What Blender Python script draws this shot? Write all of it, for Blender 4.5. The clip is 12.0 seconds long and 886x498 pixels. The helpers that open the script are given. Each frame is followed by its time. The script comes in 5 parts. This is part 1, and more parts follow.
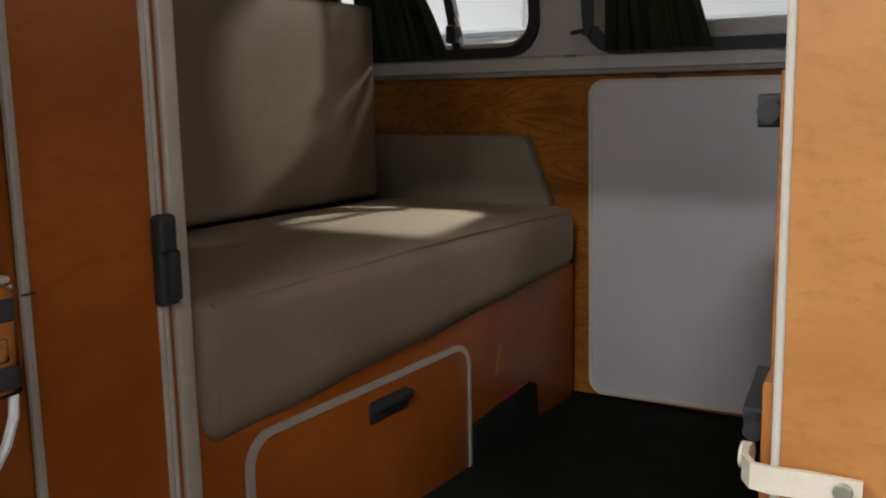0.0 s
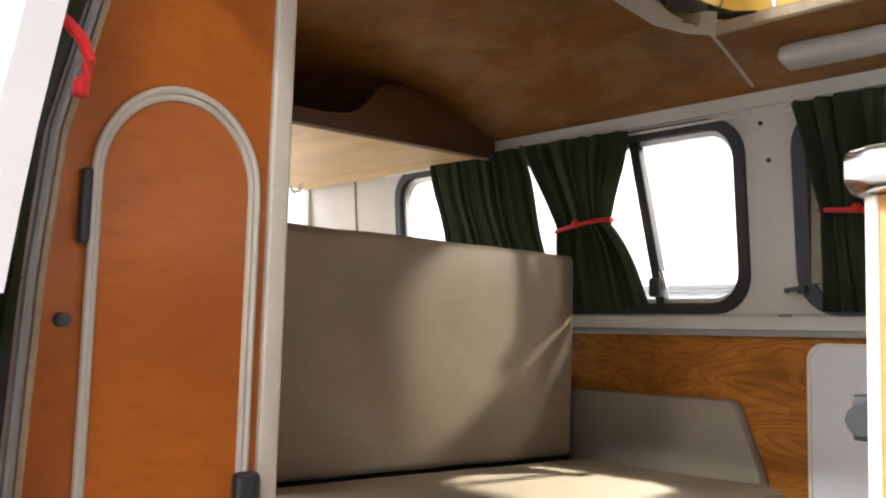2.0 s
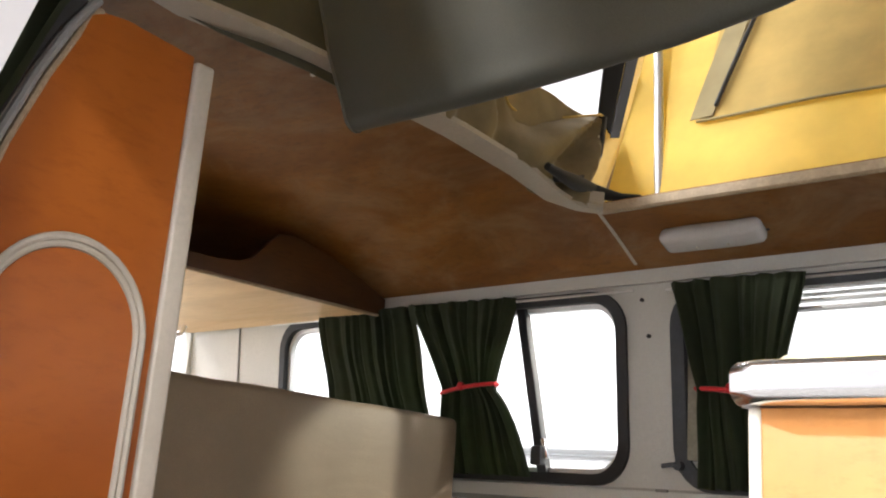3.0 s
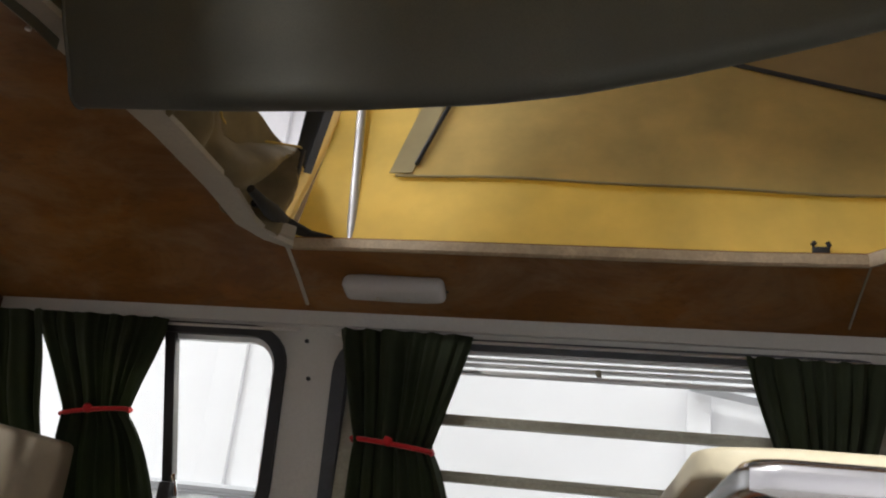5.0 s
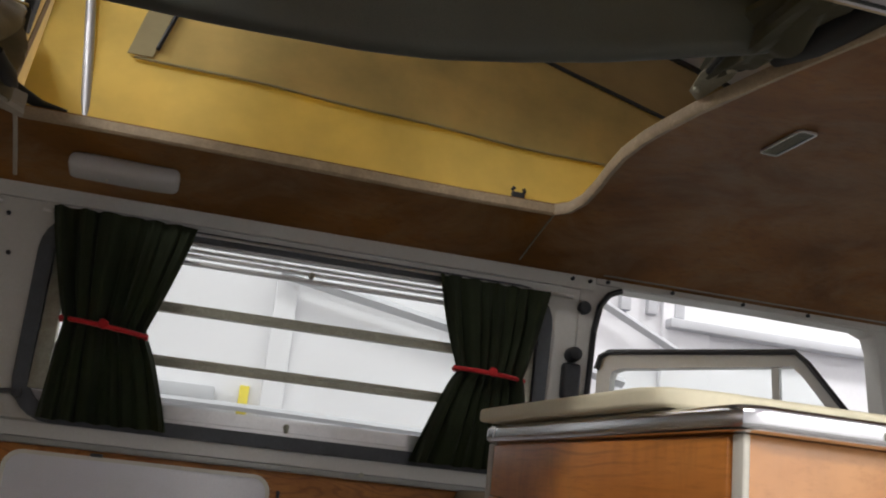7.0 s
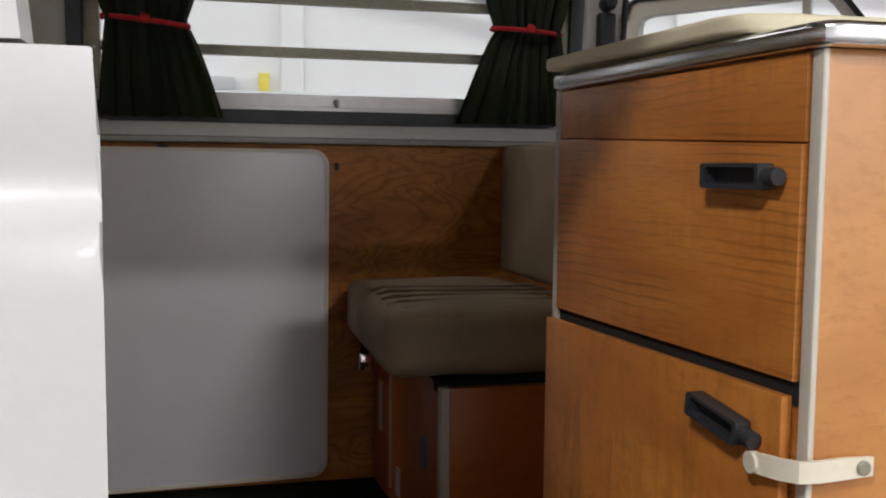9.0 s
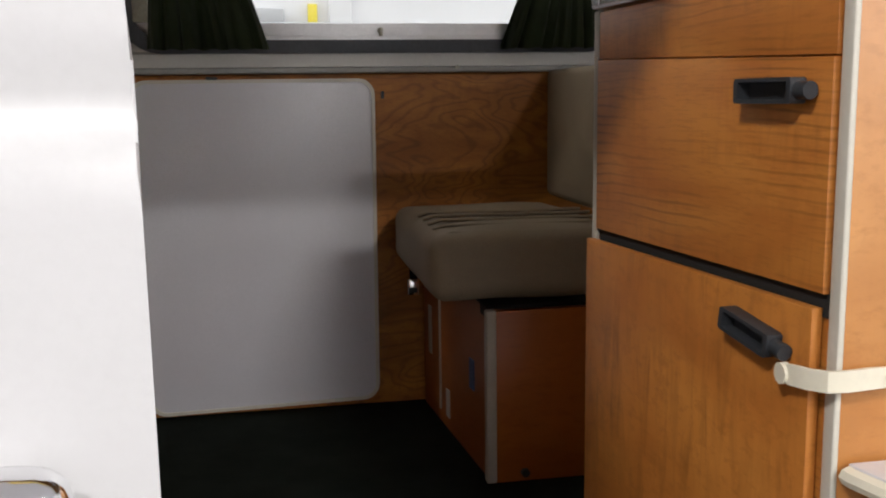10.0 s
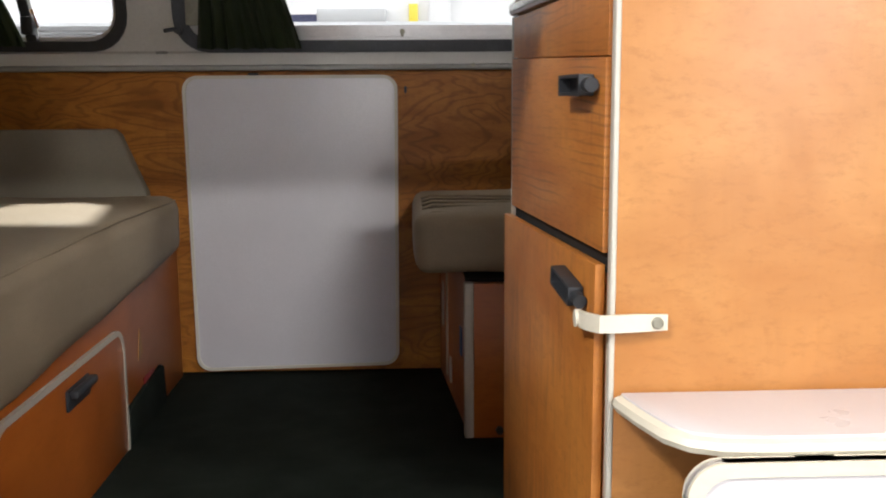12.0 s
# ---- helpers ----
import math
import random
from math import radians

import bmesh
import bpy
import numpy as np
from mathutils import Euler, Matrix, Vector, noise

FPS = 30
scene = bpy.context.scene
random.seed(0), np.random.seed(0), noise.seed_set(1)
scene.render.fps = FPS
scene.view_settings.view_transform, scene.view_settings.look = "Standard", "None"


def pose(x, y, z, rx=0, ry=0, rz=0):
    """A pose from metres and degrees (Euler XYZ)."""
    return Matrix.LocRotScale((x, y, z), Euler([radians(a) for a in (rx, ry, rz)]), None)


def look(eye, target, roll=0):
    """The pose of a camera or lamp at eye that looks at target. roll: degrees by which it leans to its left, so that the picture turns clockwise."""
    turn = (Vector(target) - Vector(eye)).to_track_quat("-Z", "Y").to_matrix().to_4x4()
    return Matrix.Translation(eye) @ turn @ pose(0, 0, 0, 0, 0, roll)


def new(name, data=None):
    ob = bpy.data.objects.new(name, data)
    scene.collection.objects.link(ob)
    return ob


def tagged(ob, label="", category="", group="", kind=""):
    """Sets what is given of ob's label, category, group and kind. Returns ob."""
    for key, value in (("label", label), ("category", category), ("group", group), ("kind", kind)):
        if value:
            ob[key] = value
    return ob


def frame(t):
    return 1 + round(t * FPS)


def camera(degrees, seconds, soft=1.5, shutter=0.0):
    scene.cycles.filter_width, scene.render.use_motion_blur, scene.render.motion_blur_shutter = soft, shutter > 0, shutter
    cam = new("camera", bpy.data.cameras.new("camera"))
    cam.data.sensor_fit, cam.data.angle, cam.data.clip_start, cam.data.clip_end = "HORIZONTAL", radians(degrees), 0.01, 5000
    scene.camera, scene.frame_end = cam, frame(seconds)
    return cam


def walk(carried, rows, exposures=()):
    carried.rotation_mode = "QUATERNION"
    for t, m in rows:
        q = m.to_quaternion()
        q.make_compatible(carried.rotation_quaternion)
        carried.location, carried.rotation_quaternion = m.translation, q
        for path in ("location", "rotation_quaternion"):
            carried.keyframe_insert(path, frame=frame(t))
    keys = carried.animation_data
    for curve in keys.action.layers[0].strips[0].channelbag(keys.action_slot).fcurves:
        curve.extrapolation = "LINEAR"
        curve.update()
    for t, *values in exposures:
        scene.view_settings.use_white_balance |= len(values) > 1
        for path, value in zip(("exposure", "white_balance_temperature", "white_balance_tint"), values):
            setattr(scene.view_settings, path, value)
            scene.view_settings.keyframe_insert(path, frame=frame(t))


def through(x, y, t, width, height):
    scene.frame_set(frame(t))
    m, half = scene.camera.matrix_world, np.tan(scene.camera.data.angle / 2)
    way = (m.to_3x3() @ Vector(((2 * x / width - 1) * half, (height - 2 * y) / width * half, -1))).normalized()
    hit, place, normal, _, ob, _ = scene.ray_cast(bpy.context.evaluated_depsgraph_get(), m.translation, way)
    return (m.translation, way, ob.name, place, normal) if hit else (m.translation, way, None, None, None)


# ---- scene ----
cam = camera(50.0, 12.0, soft=2.0)
PATH = [
    (0, (0.585, -1.879, 0.662), (-0.473, -0.212, 0.343), -1.1),
    (0.5, (0.605, -1.768, 0.66), (-0.678, -0.267, 0.341), -1.1),
    (1, (0.613, -1.699, 0.667), (-0.822, -0.332, 0.399), -0.6),
    (1.5, (0.623, -1.682, 0.672), (-0.854, -0.336, 0.595), 0.2),
    (2, (0.63, -1.692, 0.68), (-0.853, -0.363, 0.865), 1.6),
    (2.5, (0.639, -1.696, 0.695), (-0.75, -0.317, 1.108), 3.5),
    (2.7, (0.641, -1.697, 0.697), (-0.717, -0.305, 1.165), 3.9),
    (4.3, (0.49, -1.722, 0.692), (-0.336, -0.006, 1.302), 6.3),
    (4.5, (0.488, -1.712, 0.701), (-0.284, 0.029, 1.312), 6.4),
    (5, (0.424, -1.738, 0.699), (-0.089, 0.082, 1.352), 6.9),
    (5.5, (0.358, -1.767, 0.684), (0.122, 0.106, 1.344), 7.3),
    (6, (0.255, -1.793, 0.685), (0.386, 0.089, 1.35), 7.4),
    (6.5, (0.162, -1.844, 0.677), (0.456, 0.024, 1.331), 7.5),
    (7, (0.094, -1.888, 0.678), (0.529, -0.004, 1.187), 6.2),
    (7.5, (0.04, -1.913, 0.673), (0.558, -0.016, 1.033), 4.8),
    (7.7, (0.035, -1.923, 0.663), (0.554, -0.009, 0.928), 4.2),
    (9.3, (0.012, -1.923, 0.651), (0.448, 0.014, 0.413), -0.4),
    (9.5, (0.013, -1.932, 0.65), (0.411, 0.008, 0.37), -0.9),
    (10, (0.025, -1.948, 0.646), (0.38, -0.005, 0.333), -0.8),
    (10.5, (0.05, -1.972, 0.646), (0.299, -0.013, 0.331), -0.9),
    (11, (0.108, -2.028, 0.644), (0.228, -0.057, 0.321), -0.8),
    (11.5, (0.195, -2.102, 0.641), (0.251, -0.129, 0.32), -0.7),
    (12, (0.264, -2.172, 0.638), (0.337, -0.199, 0.322), -0.4),
]
EXPOSURES = [(0.0, -1.72), (0.5, -1.08), (1.0, -0.50), (1.5, -0.08), (2.0, 0.03), (2.7, 0.05), (4.3, -0.98), (5.5, -1.22), (7.0, -1.50), (7.7, -1.66), (9.3, -1.46), (10.0, -1.26), (10.5, -1.12), (11.0, -1.08), (11.5, -1.06), (12.0, -0.86)]
walk(cam, [(t, look(eye, target, roll)) for t, eye, target, roll in PATH], EXPOSURES)

# ---- light: a white workshop hall with strip lights on its ceiling ----
world = bpy.data.worlds.new("hall_ambient")
scene.world = world
world.use_nodes = True
world.node_tree.nodes["Background"].inputs[0].default_value = (0.9, 0.95, 1.0, 1)
world.node_tree.nodes["Background"].inputs[1].default_value = 0.3


def area_lamp(name, place, target, size_x, size_y, watts, colour=(1, 1, 1)):
    data = bpy.data.lights.new(name, "AREA")
    data.shape, data.size, data.size_y, data.energy, data.color = "RECTANGLE", size_x, size_y, watts, colour
    ob = new(name, data)
    ob.matrix_world = look(place, target)
    return ob


LAMP_PLACES = [(-3.2, 2.2), (-0.6, 2.2), (2.0, 2.2), (4.6, 2.2), (-2.4, -4.2), (2.3, -7.1), (4.4, -5.2), (2.6, -10.6), (5.6, 0.4), (-2.8, -1.0), (-5.4, 0.6), (-5.4, -2.2)]
LAMP_WATTS = {(2.3, -7.1): 660, (-2.4, -4.2): 610, (4.4, -5.2): 330, (2.6, -10.6): 780, (5.6, 0.4): 150, (-2.8, -1.0): 110, (-5.4, 0.6): 330, (-5.4, -2.2): 420, (-3.2, 2.2): 52, (-0.6, 2.2): 65, (2.0, 2.2): 110, (4.6, 2.2): 220}
for lx, ly in LAMP_PLACES:
    area_lamp("strip_light", (lx, ly, 3.93), (lx, ly, 0), 0.8 if ly < -3 and lx < 4 else 1.8, 0.4 if ly < -3 and lx < 4 else 0.5, LAMP_WATTS.get((lx, ly), 140), (1.0, 0.975, 0.955))
FLOODS = [((1.69, 3.23, 2.885), (-0.733, -0.40, 0.70), 1100, 8.6, 0.20), ((-0.80, 2.20, 3.62), (-0.42, -0.44, 0.434), 2500, 9.4, 0.10)]
for place, target, watts, cone, radius in FLOODS:
    spot = bpy.data.lights.new("flood_light", "SPOT")
    spot.energy, spot.color, spot.spot_size, spot.spot_blend, spot.shadow_soft_size = watts, (1.0, 0.96, 0.86), radians(cone), 0.5, radius
    new("flood_light", spot).matrix_world = look(place, target)

# ---- materials ----


def nodes_of(name):
    m = bpy.data.materials.new(name)
    m.use_nodes = True
    return m, m.node_tree.nodes, m.node_tree.links, m.node_tree.nodes["Principled BSDF"]


def mixed(nodes, links, fac, a, b):
    n = nodes.new("ShaderNodeMix")
    n.data_type = "RGBA"
    links.new(fac, n.inputs["Factor"])
    for key, v in (("A", a), ("B", b)):
        sock = [i for i in n.inputs if i.name == key and i.type == "RGBA"][0]
        if isinstance(v, tuple):
            sock.default_value = (*v, 1)
        else:
            links.new(v, sock)
    return [o for o in n.outputs if o.type == "RGBA"][0]


def coords(nodes, links, scale, turn=(0, 0, 0)):
    tc, mp = nodes.new("ShaderNodeTexCoord"), nodes.new("ShaderNodeMapping")
    links.new(tc.outputs["Object"], mp.inputs["Vector"])
    mp.inputs["Scale"].default_value = scale
    mp.inputs["Rotation"].default_value = [radians(a) for a in turn]
    return mp.outputs["Vector"]


def noise_of(nodes, links, vec, scale, detail=4.0, rough=0.55, distort=0.0):
    n = nodes.new("ShaderNodeTexNoise")
    links.new(vec, n.inputs["Vector"])
    for key, v in (("Scale", scale), ("Detail", detail), ("Roughness", rough), ("Distortion", distort)):
        n.inputs[key].default_value = v
    return n.outputs["Fac"]


def ramp_of(nodes, links, fac, lo, hi):
    n = nodes.new("ShaderNodeMapRange")
    links.new(fac, n.inputs["Value"])
    n.inputs["From Min"].default_value, n.inputs["From Max"].default_value = lo, hi
    return n.outputs["Result"]


def bump_on(nodes, links, bsdf, height, strength, distance):
    n = nodes.new("ShaderNodeBump")
    n.inputs["Strength"].default_value, n.inputs["Distance"].default_value = strength, distance
    links.new(height, n.inputs["Height"])
    links.new(n.outputs["Normal"], bsdf.inputs["Normal"])


def wood(name, dark, light, stretch, rough=0.35, figure=5.0, turn=(0, 0, 0), wave=0.35, coat=0.25, lines=26.0, ripple=0.0, bands=0.0, dash=0.0, dust=0.0, gloss=0.5, fleck=0.7):
    """Veneer: fibres, soft mottling and flame lines. stretch: low along the fibres, high across.
    bands: level growth lines to the metre, broken up in patches; dash: short level smudges; dust: pale scuffed patches."""
    m, nodes, links, b = nodes_of(name)
    vec = coords(nodes, links, stretch, turn)
    long = coords(nodes, links, tuple(v ** 1.9 for v in stretch), turn)
    broad = noise_of(nodes, links, vec, figure * 0.5, 4, 0.55, 0.8)
    fibre = noise_of(nodes, links, long, figure * 4, 6, 0.7, 0.2)
    hills = noise_of(nodes, links, vec, figure * 0.22, 3, 0.45, 0.5)
    mul = nodes.new("ShaderNodeMath")
    mul.operation, mul.inputs[1].default_value = "MULTIPLY", lines
    links.new(hills, mul.inputs[0])
    add = nodes.new("ShaderNodeMath")
    add.operation = "MULTIPLY_ADD"
    links.new(fibre, add.inputs[0])
    add.inputs[1].default_value = 1.6
    links.new(mul.outputs[0], add.inputs[2])
    if bands:
        axes, level = nodes.new("ShaderNodeSeparateXYZ"), nodes.new("ShaderNodeMath")
        links.new(nodes.new("ShaderNodeTexCoord").outputs["Object"], axes.inputs[0])
        level.operation, level.inputs[1].default_value = "MULTIPLY_ADD", bands * 2 * math.pi
        links.new(axes.outputs["Z"], level.inputs[0])
        links.new(add.outputs[0], level.inputs[2])
        add = level
    sine = nodes.new("ShaderNodeMath")
    sine.operation = "SINE"
    links.new(add.outputs[0], sine.inputs[0])
    flame = ramp_of(nodes, links, sine.outputs[0], 0.5 if bands else 0.1, 1.0)
    if bands:
        some = nodes.new("ShaderNodeMath")
        some.operation = "MULTIPLY"
        links.new(flame, some.inputs[0])
        links.new(ramp_of(nodes, links, noise_of(nodes, links, vec, 3.1, 3, 0.5), 0.44, 0.60), some.inputs[1])
        flame = some.outputs[0]
    sc = nodes.new("ShaderNodeMath")
    sc.operation, sc.inputs[1].default_value = "MULTIPLY", wave
    links.new(flame, sc.inputs[0])
    c = mixed(nodes, links, ramp_of(nodes, links, broad, 0.32, 0.68), dark, light)
    c2 = mixed(nodes, links, ramp_of(nodes, links, fibre, 0.15, 0.5), tuple(v * fleck for v in dark), c)
    c3 = mixed(nodes, links, sc.outputs[0], c2, tuple(v * 0.42 for v in dark))
    if ripple:
        streak = noise_of(nodes, links, coords(nodes, links, (1, 1, 0.16)), 62, 3, 0.6, 0.6)
        patch = noise_of(nodes, links, vec, 5.5, 2, 0.5)
        both = nodes.new("ShaderNodeMath")
        both.operation = "MULTIPLY"
        links.new(ramp_of(nodes, links, streak, 0.45, 0.70), both.inputs[0])
        links.new(ramp_of(nodes, links, patch, 0.30, 0.75), both.inputs[1])
        part_of = nodes.new("ShaderNodeMath")
        part_of.operation, part_of.inputs[1].default_value = "MULTIPLY", ripple
        links.new(both.outputs[0], part_of.inputs[0])
        c3 = mixed(nodes, links, part_of.outputs[0], c3, tuple(v * 0.45 for v in dark))
    if dash:
        smudge = noise_of(nodes, links, coords(nodes, links, (1, 1, 3.6)), 10, 3, 0.5, 0.9)
        weight = nodes.new("ShaderNodeMath")
        weight.operation, weight.inputs[1].default_value = "MULTIPLY", dash
        links.new(ramp_of(nodes, links, smudge, 0.50, 0.78), weight.inputs[0])
        c3 = mixed(nodes, links, weight.outputs[0], c3, tuple(v * 0.62 for v in dark))
    if dust:
        scuff = noise_of(nodes, links, coords(nodes, links, (1.0, 1.3, 1.0), (0, 0, 24)), 4.2, 6, 0.70, 0.6)
        haze = nodes.new("ShaderNodeMath")
        haze.operation, haze.inputs[1].default_value = "MULTIPLY", dust
        links.new(ramp_of(nodes, links, scuff, 0.46, 0.80), haze.inputs[0])
        c3 = mixed(nodes, links, haze.outputs[0], c3, (0.35, 0.265, 0.160))
    links.new(c3, b.inputs["Base Color"])
    b.inputs["Specular IOR Level"].default_value = gloss
    r = nodes.new("ShaderNodeMapRange")
    links.new(broad, r.inputs["Value"])
    r.inputs["To Min"].default_value, r.inputs["To Max"].default_value = rough + 0.10, rough - 0.06
    links.new(r.outputs["Result"], b.inputs["Roughness"])
    b.inputs["Coat Weight"].default_value, b.inputs["Coat Roughness"].default_value = coat, 0.28
    bump_on(nodes, links, b, fibre, 0.08, 0.001)
    return m


def plain(name, colour, rough=0.5, metal=0.0, vary=0.15, scale=6.0, grain=160.0, bump=0.05, coat=0.0, sheen=0.0, gloss=0.5):
    """Paint, plastic, vinyl or metal: soft stains, fine grain and a little relief."""
    m, nodes, links, b = nodes_of(name)
    vec = coords(nodes, links, (1, 1, 1))
    broad = noise_of(nodes, links, vec, scale, 5, 0.6)
    fine = noise_of(nodes, links, vec, grain, 3, 0.6)
    c = mixed(nodes, links, ramp_of(nodes, links, broad, 0.3, 0.7), tuple(v * (1 - vary) for v in colour), tuple(min(1, v * (1 + vary * 0.5)) for v in colour))
    c2 = mixed(nodes, links, ramp_of(nodes, links, fine, 0.2, 0.6), tuple(v * (1 - vary) for v in colour), c)
    links.new(c2, b.inputs["Base Color"])
    r = nodes.new("ShaderNodeMapRange")
    links.new(broad, r.inputs["Value"])
    r.inputs["To Min"].default_value, r.inputs["To Max"].default_value = max(0.02, rough - 0.08), min(1, rough + 0.1)
    links.new(r.outputs["Result"], b.inputs["Roughness"])
    b.inputs["Metallic"].default_value = metal
    b.inputs["Coat Weight"].default_value = coat
    b.inputs["Specular IOR Level"].default_value = gloss
    b.inputs["Sheen Weight"].default_value = sheen
    if bump:
        bump_on(nodes, links, b, fine, bump, 0.001)
    return m


def vinyl(name, colour):
    """Stretched seat vinyl: fine leather grain over soft creases."""
    m = plain(name, colour, 0.58, vary=0.16, scale=7, grain=420, bump=0.0, gloss=0.3)
    nodes, links = m.node_tree.nodes, m.node_tree.links
    b = nodes["Principled BSDF"]
    soft = noise_of(nodes, links, coords(nodes, links, (1.0, 0.45, 1.6)), 13, 2, 0.45, 1.2)
    fine = noise_of(nodes, links, coords(nodes, links, (1, 1, 1)), 420, 3, 0.6)
    n = nodes.new("ShaderNodeBump")
    n.inputs["Strength"].default_value, n.inputs["Distance"].default_value = 0.11, 0.012
    links.new(soft, n.inputs["Height"])
    n2 = nodes.new("ShaderNodeBump")
    n2.inputs["Strength"].default_value, n2.inputs["Distance"].default_value = 0.25, 0.001
    links.new(fine, n2.inputs["Height"])
    links.new(n.outputs["Normal"], n2.inputs["Normal"])
    links.new(n2.outputs["Normal"], b.inputs["Normal"])
    return m


def cloth(name, colour, through=0.3, weave=900.0, vary=0.2):
    """Woven cloth that lets some light through."""
    m, nodes, links, b = nodes_of(name)
    vec = coords(nodes, links, (1, 1, 1))
    broad = noise_of(nodes, links, vec, 7, 4, 0.6)
    fine = noise_of(nodes, links, vec, weave, 2, 0.5)
    c = mixed(nodes, links, ramp_of(nodes, links, broad, 0.3, 0.7), tuple(v * (1 - vary) for v in colour), tuple(min(1, v * (1 + vary)) for v in colour))
    links.new(c, b.inputs["Base Color"])
    b.inputs["Roughness"].default_value = 0.85
    b.inputs["Sheen Weight"].default_value = 0.15
    bump_on(nodes, links, b, fine, 0.25, 0.0006)
    if through:
        t, mx, out = nodes.new("ShaderNodeBsdfTranslucent"), nodes.new("ShaderNodeMixShader"), nodes["Material Output"]
        links.new(c, t.inputs["Color"])
        mx.inputs[0].default_value = through
        links.new(b.outputs[0], mx.inputs[1])
        links.new(t.outputs[0], mx.inputs[2])
        links.new(mx.outputs[0], out.inputs["Surface"])
    return m


def glass(name, tint=(0.96, 0.98, 0.97)):
    m, nodes, links, b = nodes_of(name)
    t, g, mx, out = nodes.new("ShaderNodeBsdfTransparent"), nodes.new("ShaderNodeBsdfGlossy"), nodes.new("ShaderNodeMixShader"), nodes["Material Output"]
    f = nodes.new("ShaderNodeFresnel")
    f.inputs["IOR"].default_value = 1.25
    t.inputs["Color"].default_value = (*tint, 1)
    g.inputs["Roughness"].default_value = 0.02
    links.new(f.outputs[0], mx.inputs[0])
    links.new(t.outputs[0], mx.inputs[1])
    links.new(g.outputs[0], mx.inputs[2])
    links.new(mx.outputs[0], out.inputs["Surface"])
    nodes.remove(b)
    return m


CHERRY_H = wood("cherry_veneer_across", (0.43, 0.140, 0.022), (0.57, 0.222, 0.043), (1.0, 1.0, 3.4), 0.42, 8.0, wave=0.78, lines=40.0, coat=0.12, ripple=0.45, bands=96.0)
CHERRY_FLAP = wood("cherry_veneer_rippled", (0.43, 0.140, 0.022), (0.57, 0.222, 0.043), (1.3, 1.3, 1.8), 0.42, 7.0, wave=0.12, lines=30.0, coat=0.12, ripple=0.8, dash=0.14)
CHERRY_SIDE = wood("cherry_veneer_mottled", (0.445, 0.176, 0.041), (0.55, 0.249, 0.070), (1.4, 1.4, 2.1), 0.42, 8.0, wave=0.05, lines=40.0, coat=0.15, ripple=0.16, dash=0.10, fleck=0.85)
CHERRY_V = wood("cherry_veneer_upright", (0.30, 0.077, 0.011), (0.425, 0.121, 0.018), (1.3, 1.3, 2.3), 0.38, 4.0, wave=0.07, lines=24.0, coat=0.20, ripple=0.04, dash=0.05, gloss=0.25, fleck=0.92)
OAK_WALL = wood("oak_wall_veneer", (0.255, 0.084, 0.009), (0.430, 0.162, 0.020), (1.2, 3.2, 3.2), 0.50, 11.0, wave=0.42, coat=0.04, lines=135.0, ripple=0.25, gloss=0.3)
SHELF_WOOD = wood("dark_shelf_plywood", (0.060, 0.021, 0.004), (0.125, 0.048, 0.009), (2.0, 1.2, 3.0), 0.5, 5.0, wave=0.3, coat=0.05)
WALNUT = wood("ceiling_plywood", (0.165, 0.061, 0.007), (0.285, 0.118, 0.016), (1.6, 2.4, 2.0), 0.50, 4.0, turn=(0, 0, 32), wave=0.26, coat=0.05, lines=26.0, dust=0.6, gloss=0.3)
PALE_PLY = wood("pale_plywood", (0.64, 0.43, 0.22), (0.76, 0.56, 0.32), (1.0, 3.5, 3.5), 0.5, 4.0, wave=0.2, coat=0.05)
EDGE_PLY = plain("sanded_ply_edge", (0.45, 0.345, 0.225), 0.6, vary=0.3, scale=25)
TRIM = plain("grey_beige_plastic_trim", (0.46, 0.42, 0.35), 0.45, vary=0.12, scale=12)
VINYL = vinyl("khaki_vinyl", (0.285, 0.229, 0.156))
ARM_VINYL = vinyl("grey_vinyl", (0.260, 0.232, 0.178))
SLING = plain("grey_green_tarpaulin", (0.070, 0.073, 0.060), 0.55, vary=0.26, scale=4, grain=600, bump=0.12)
PAINT = plain("cream_white_body_paint", (0.575, 0.570, 0.530), 0.35, vary=0.08, scale=5, bump=0.02)
DOOR_WHITE = plain("glossy_white_paint", (0.585, 0.58, 0.585), 0.30, vary=0.03, scale=3, bump=0.01, coat=0.22)
GREY_STRIP = plain("grey_edge_strip", (0.28, 0.28, 0.26), 0.4, vary=0.15, scale=20)
SEAL_GREY = plain("grey_rubber", (0.30, 0.30, 0.29), 0.45, vary=0.15, scale=25)
RUBBER = plain("black_rubber", (0.022, 0.023, 0.026), 0.5, vary=0.3, scale=30)
SLATE_RUBBER = plain("slate_rubber", (0.062, 0.07, 0.08), 0.5, vary=0.25, scale=30)
ALU = plain("brushed_aluminium", (0.80, 0.80, 0.79), 0.34, metal=0.7, vary=0.1, scale=30)
RAIL_ALU = plain("pale_aluminium", (0.62, 0.62, 0.61), 0.45, metal=0.25, vary=0.1, scale=30)
ALU_DULL = plain("weathered_aluminium", (0.36, 0.35, 0.275), 0.45, metal=0.45, vary=0.2, scale=40)
CHROME = plain("chrome", (0.85, 0.85, 0.86), 0.08, metal=1.0, vary=0.04, scale=20, bump=0.0)
BLACK_PLASTIC = plain("black_plastic", (0.034, 0.037, 0.042), 0.46, vary=0.2, scale=40, bump=0.08, gloss=0.35)
CREAM_PLASTIC = plain("cream_plastic", (0.76, 0.71, 0.57), 0.4, vary=0.06, scale=15)
CREAM_LID = plain("cream_laminate", (0.68, 0.62, 0.44), 0.45, vary=0.08, scale=10)
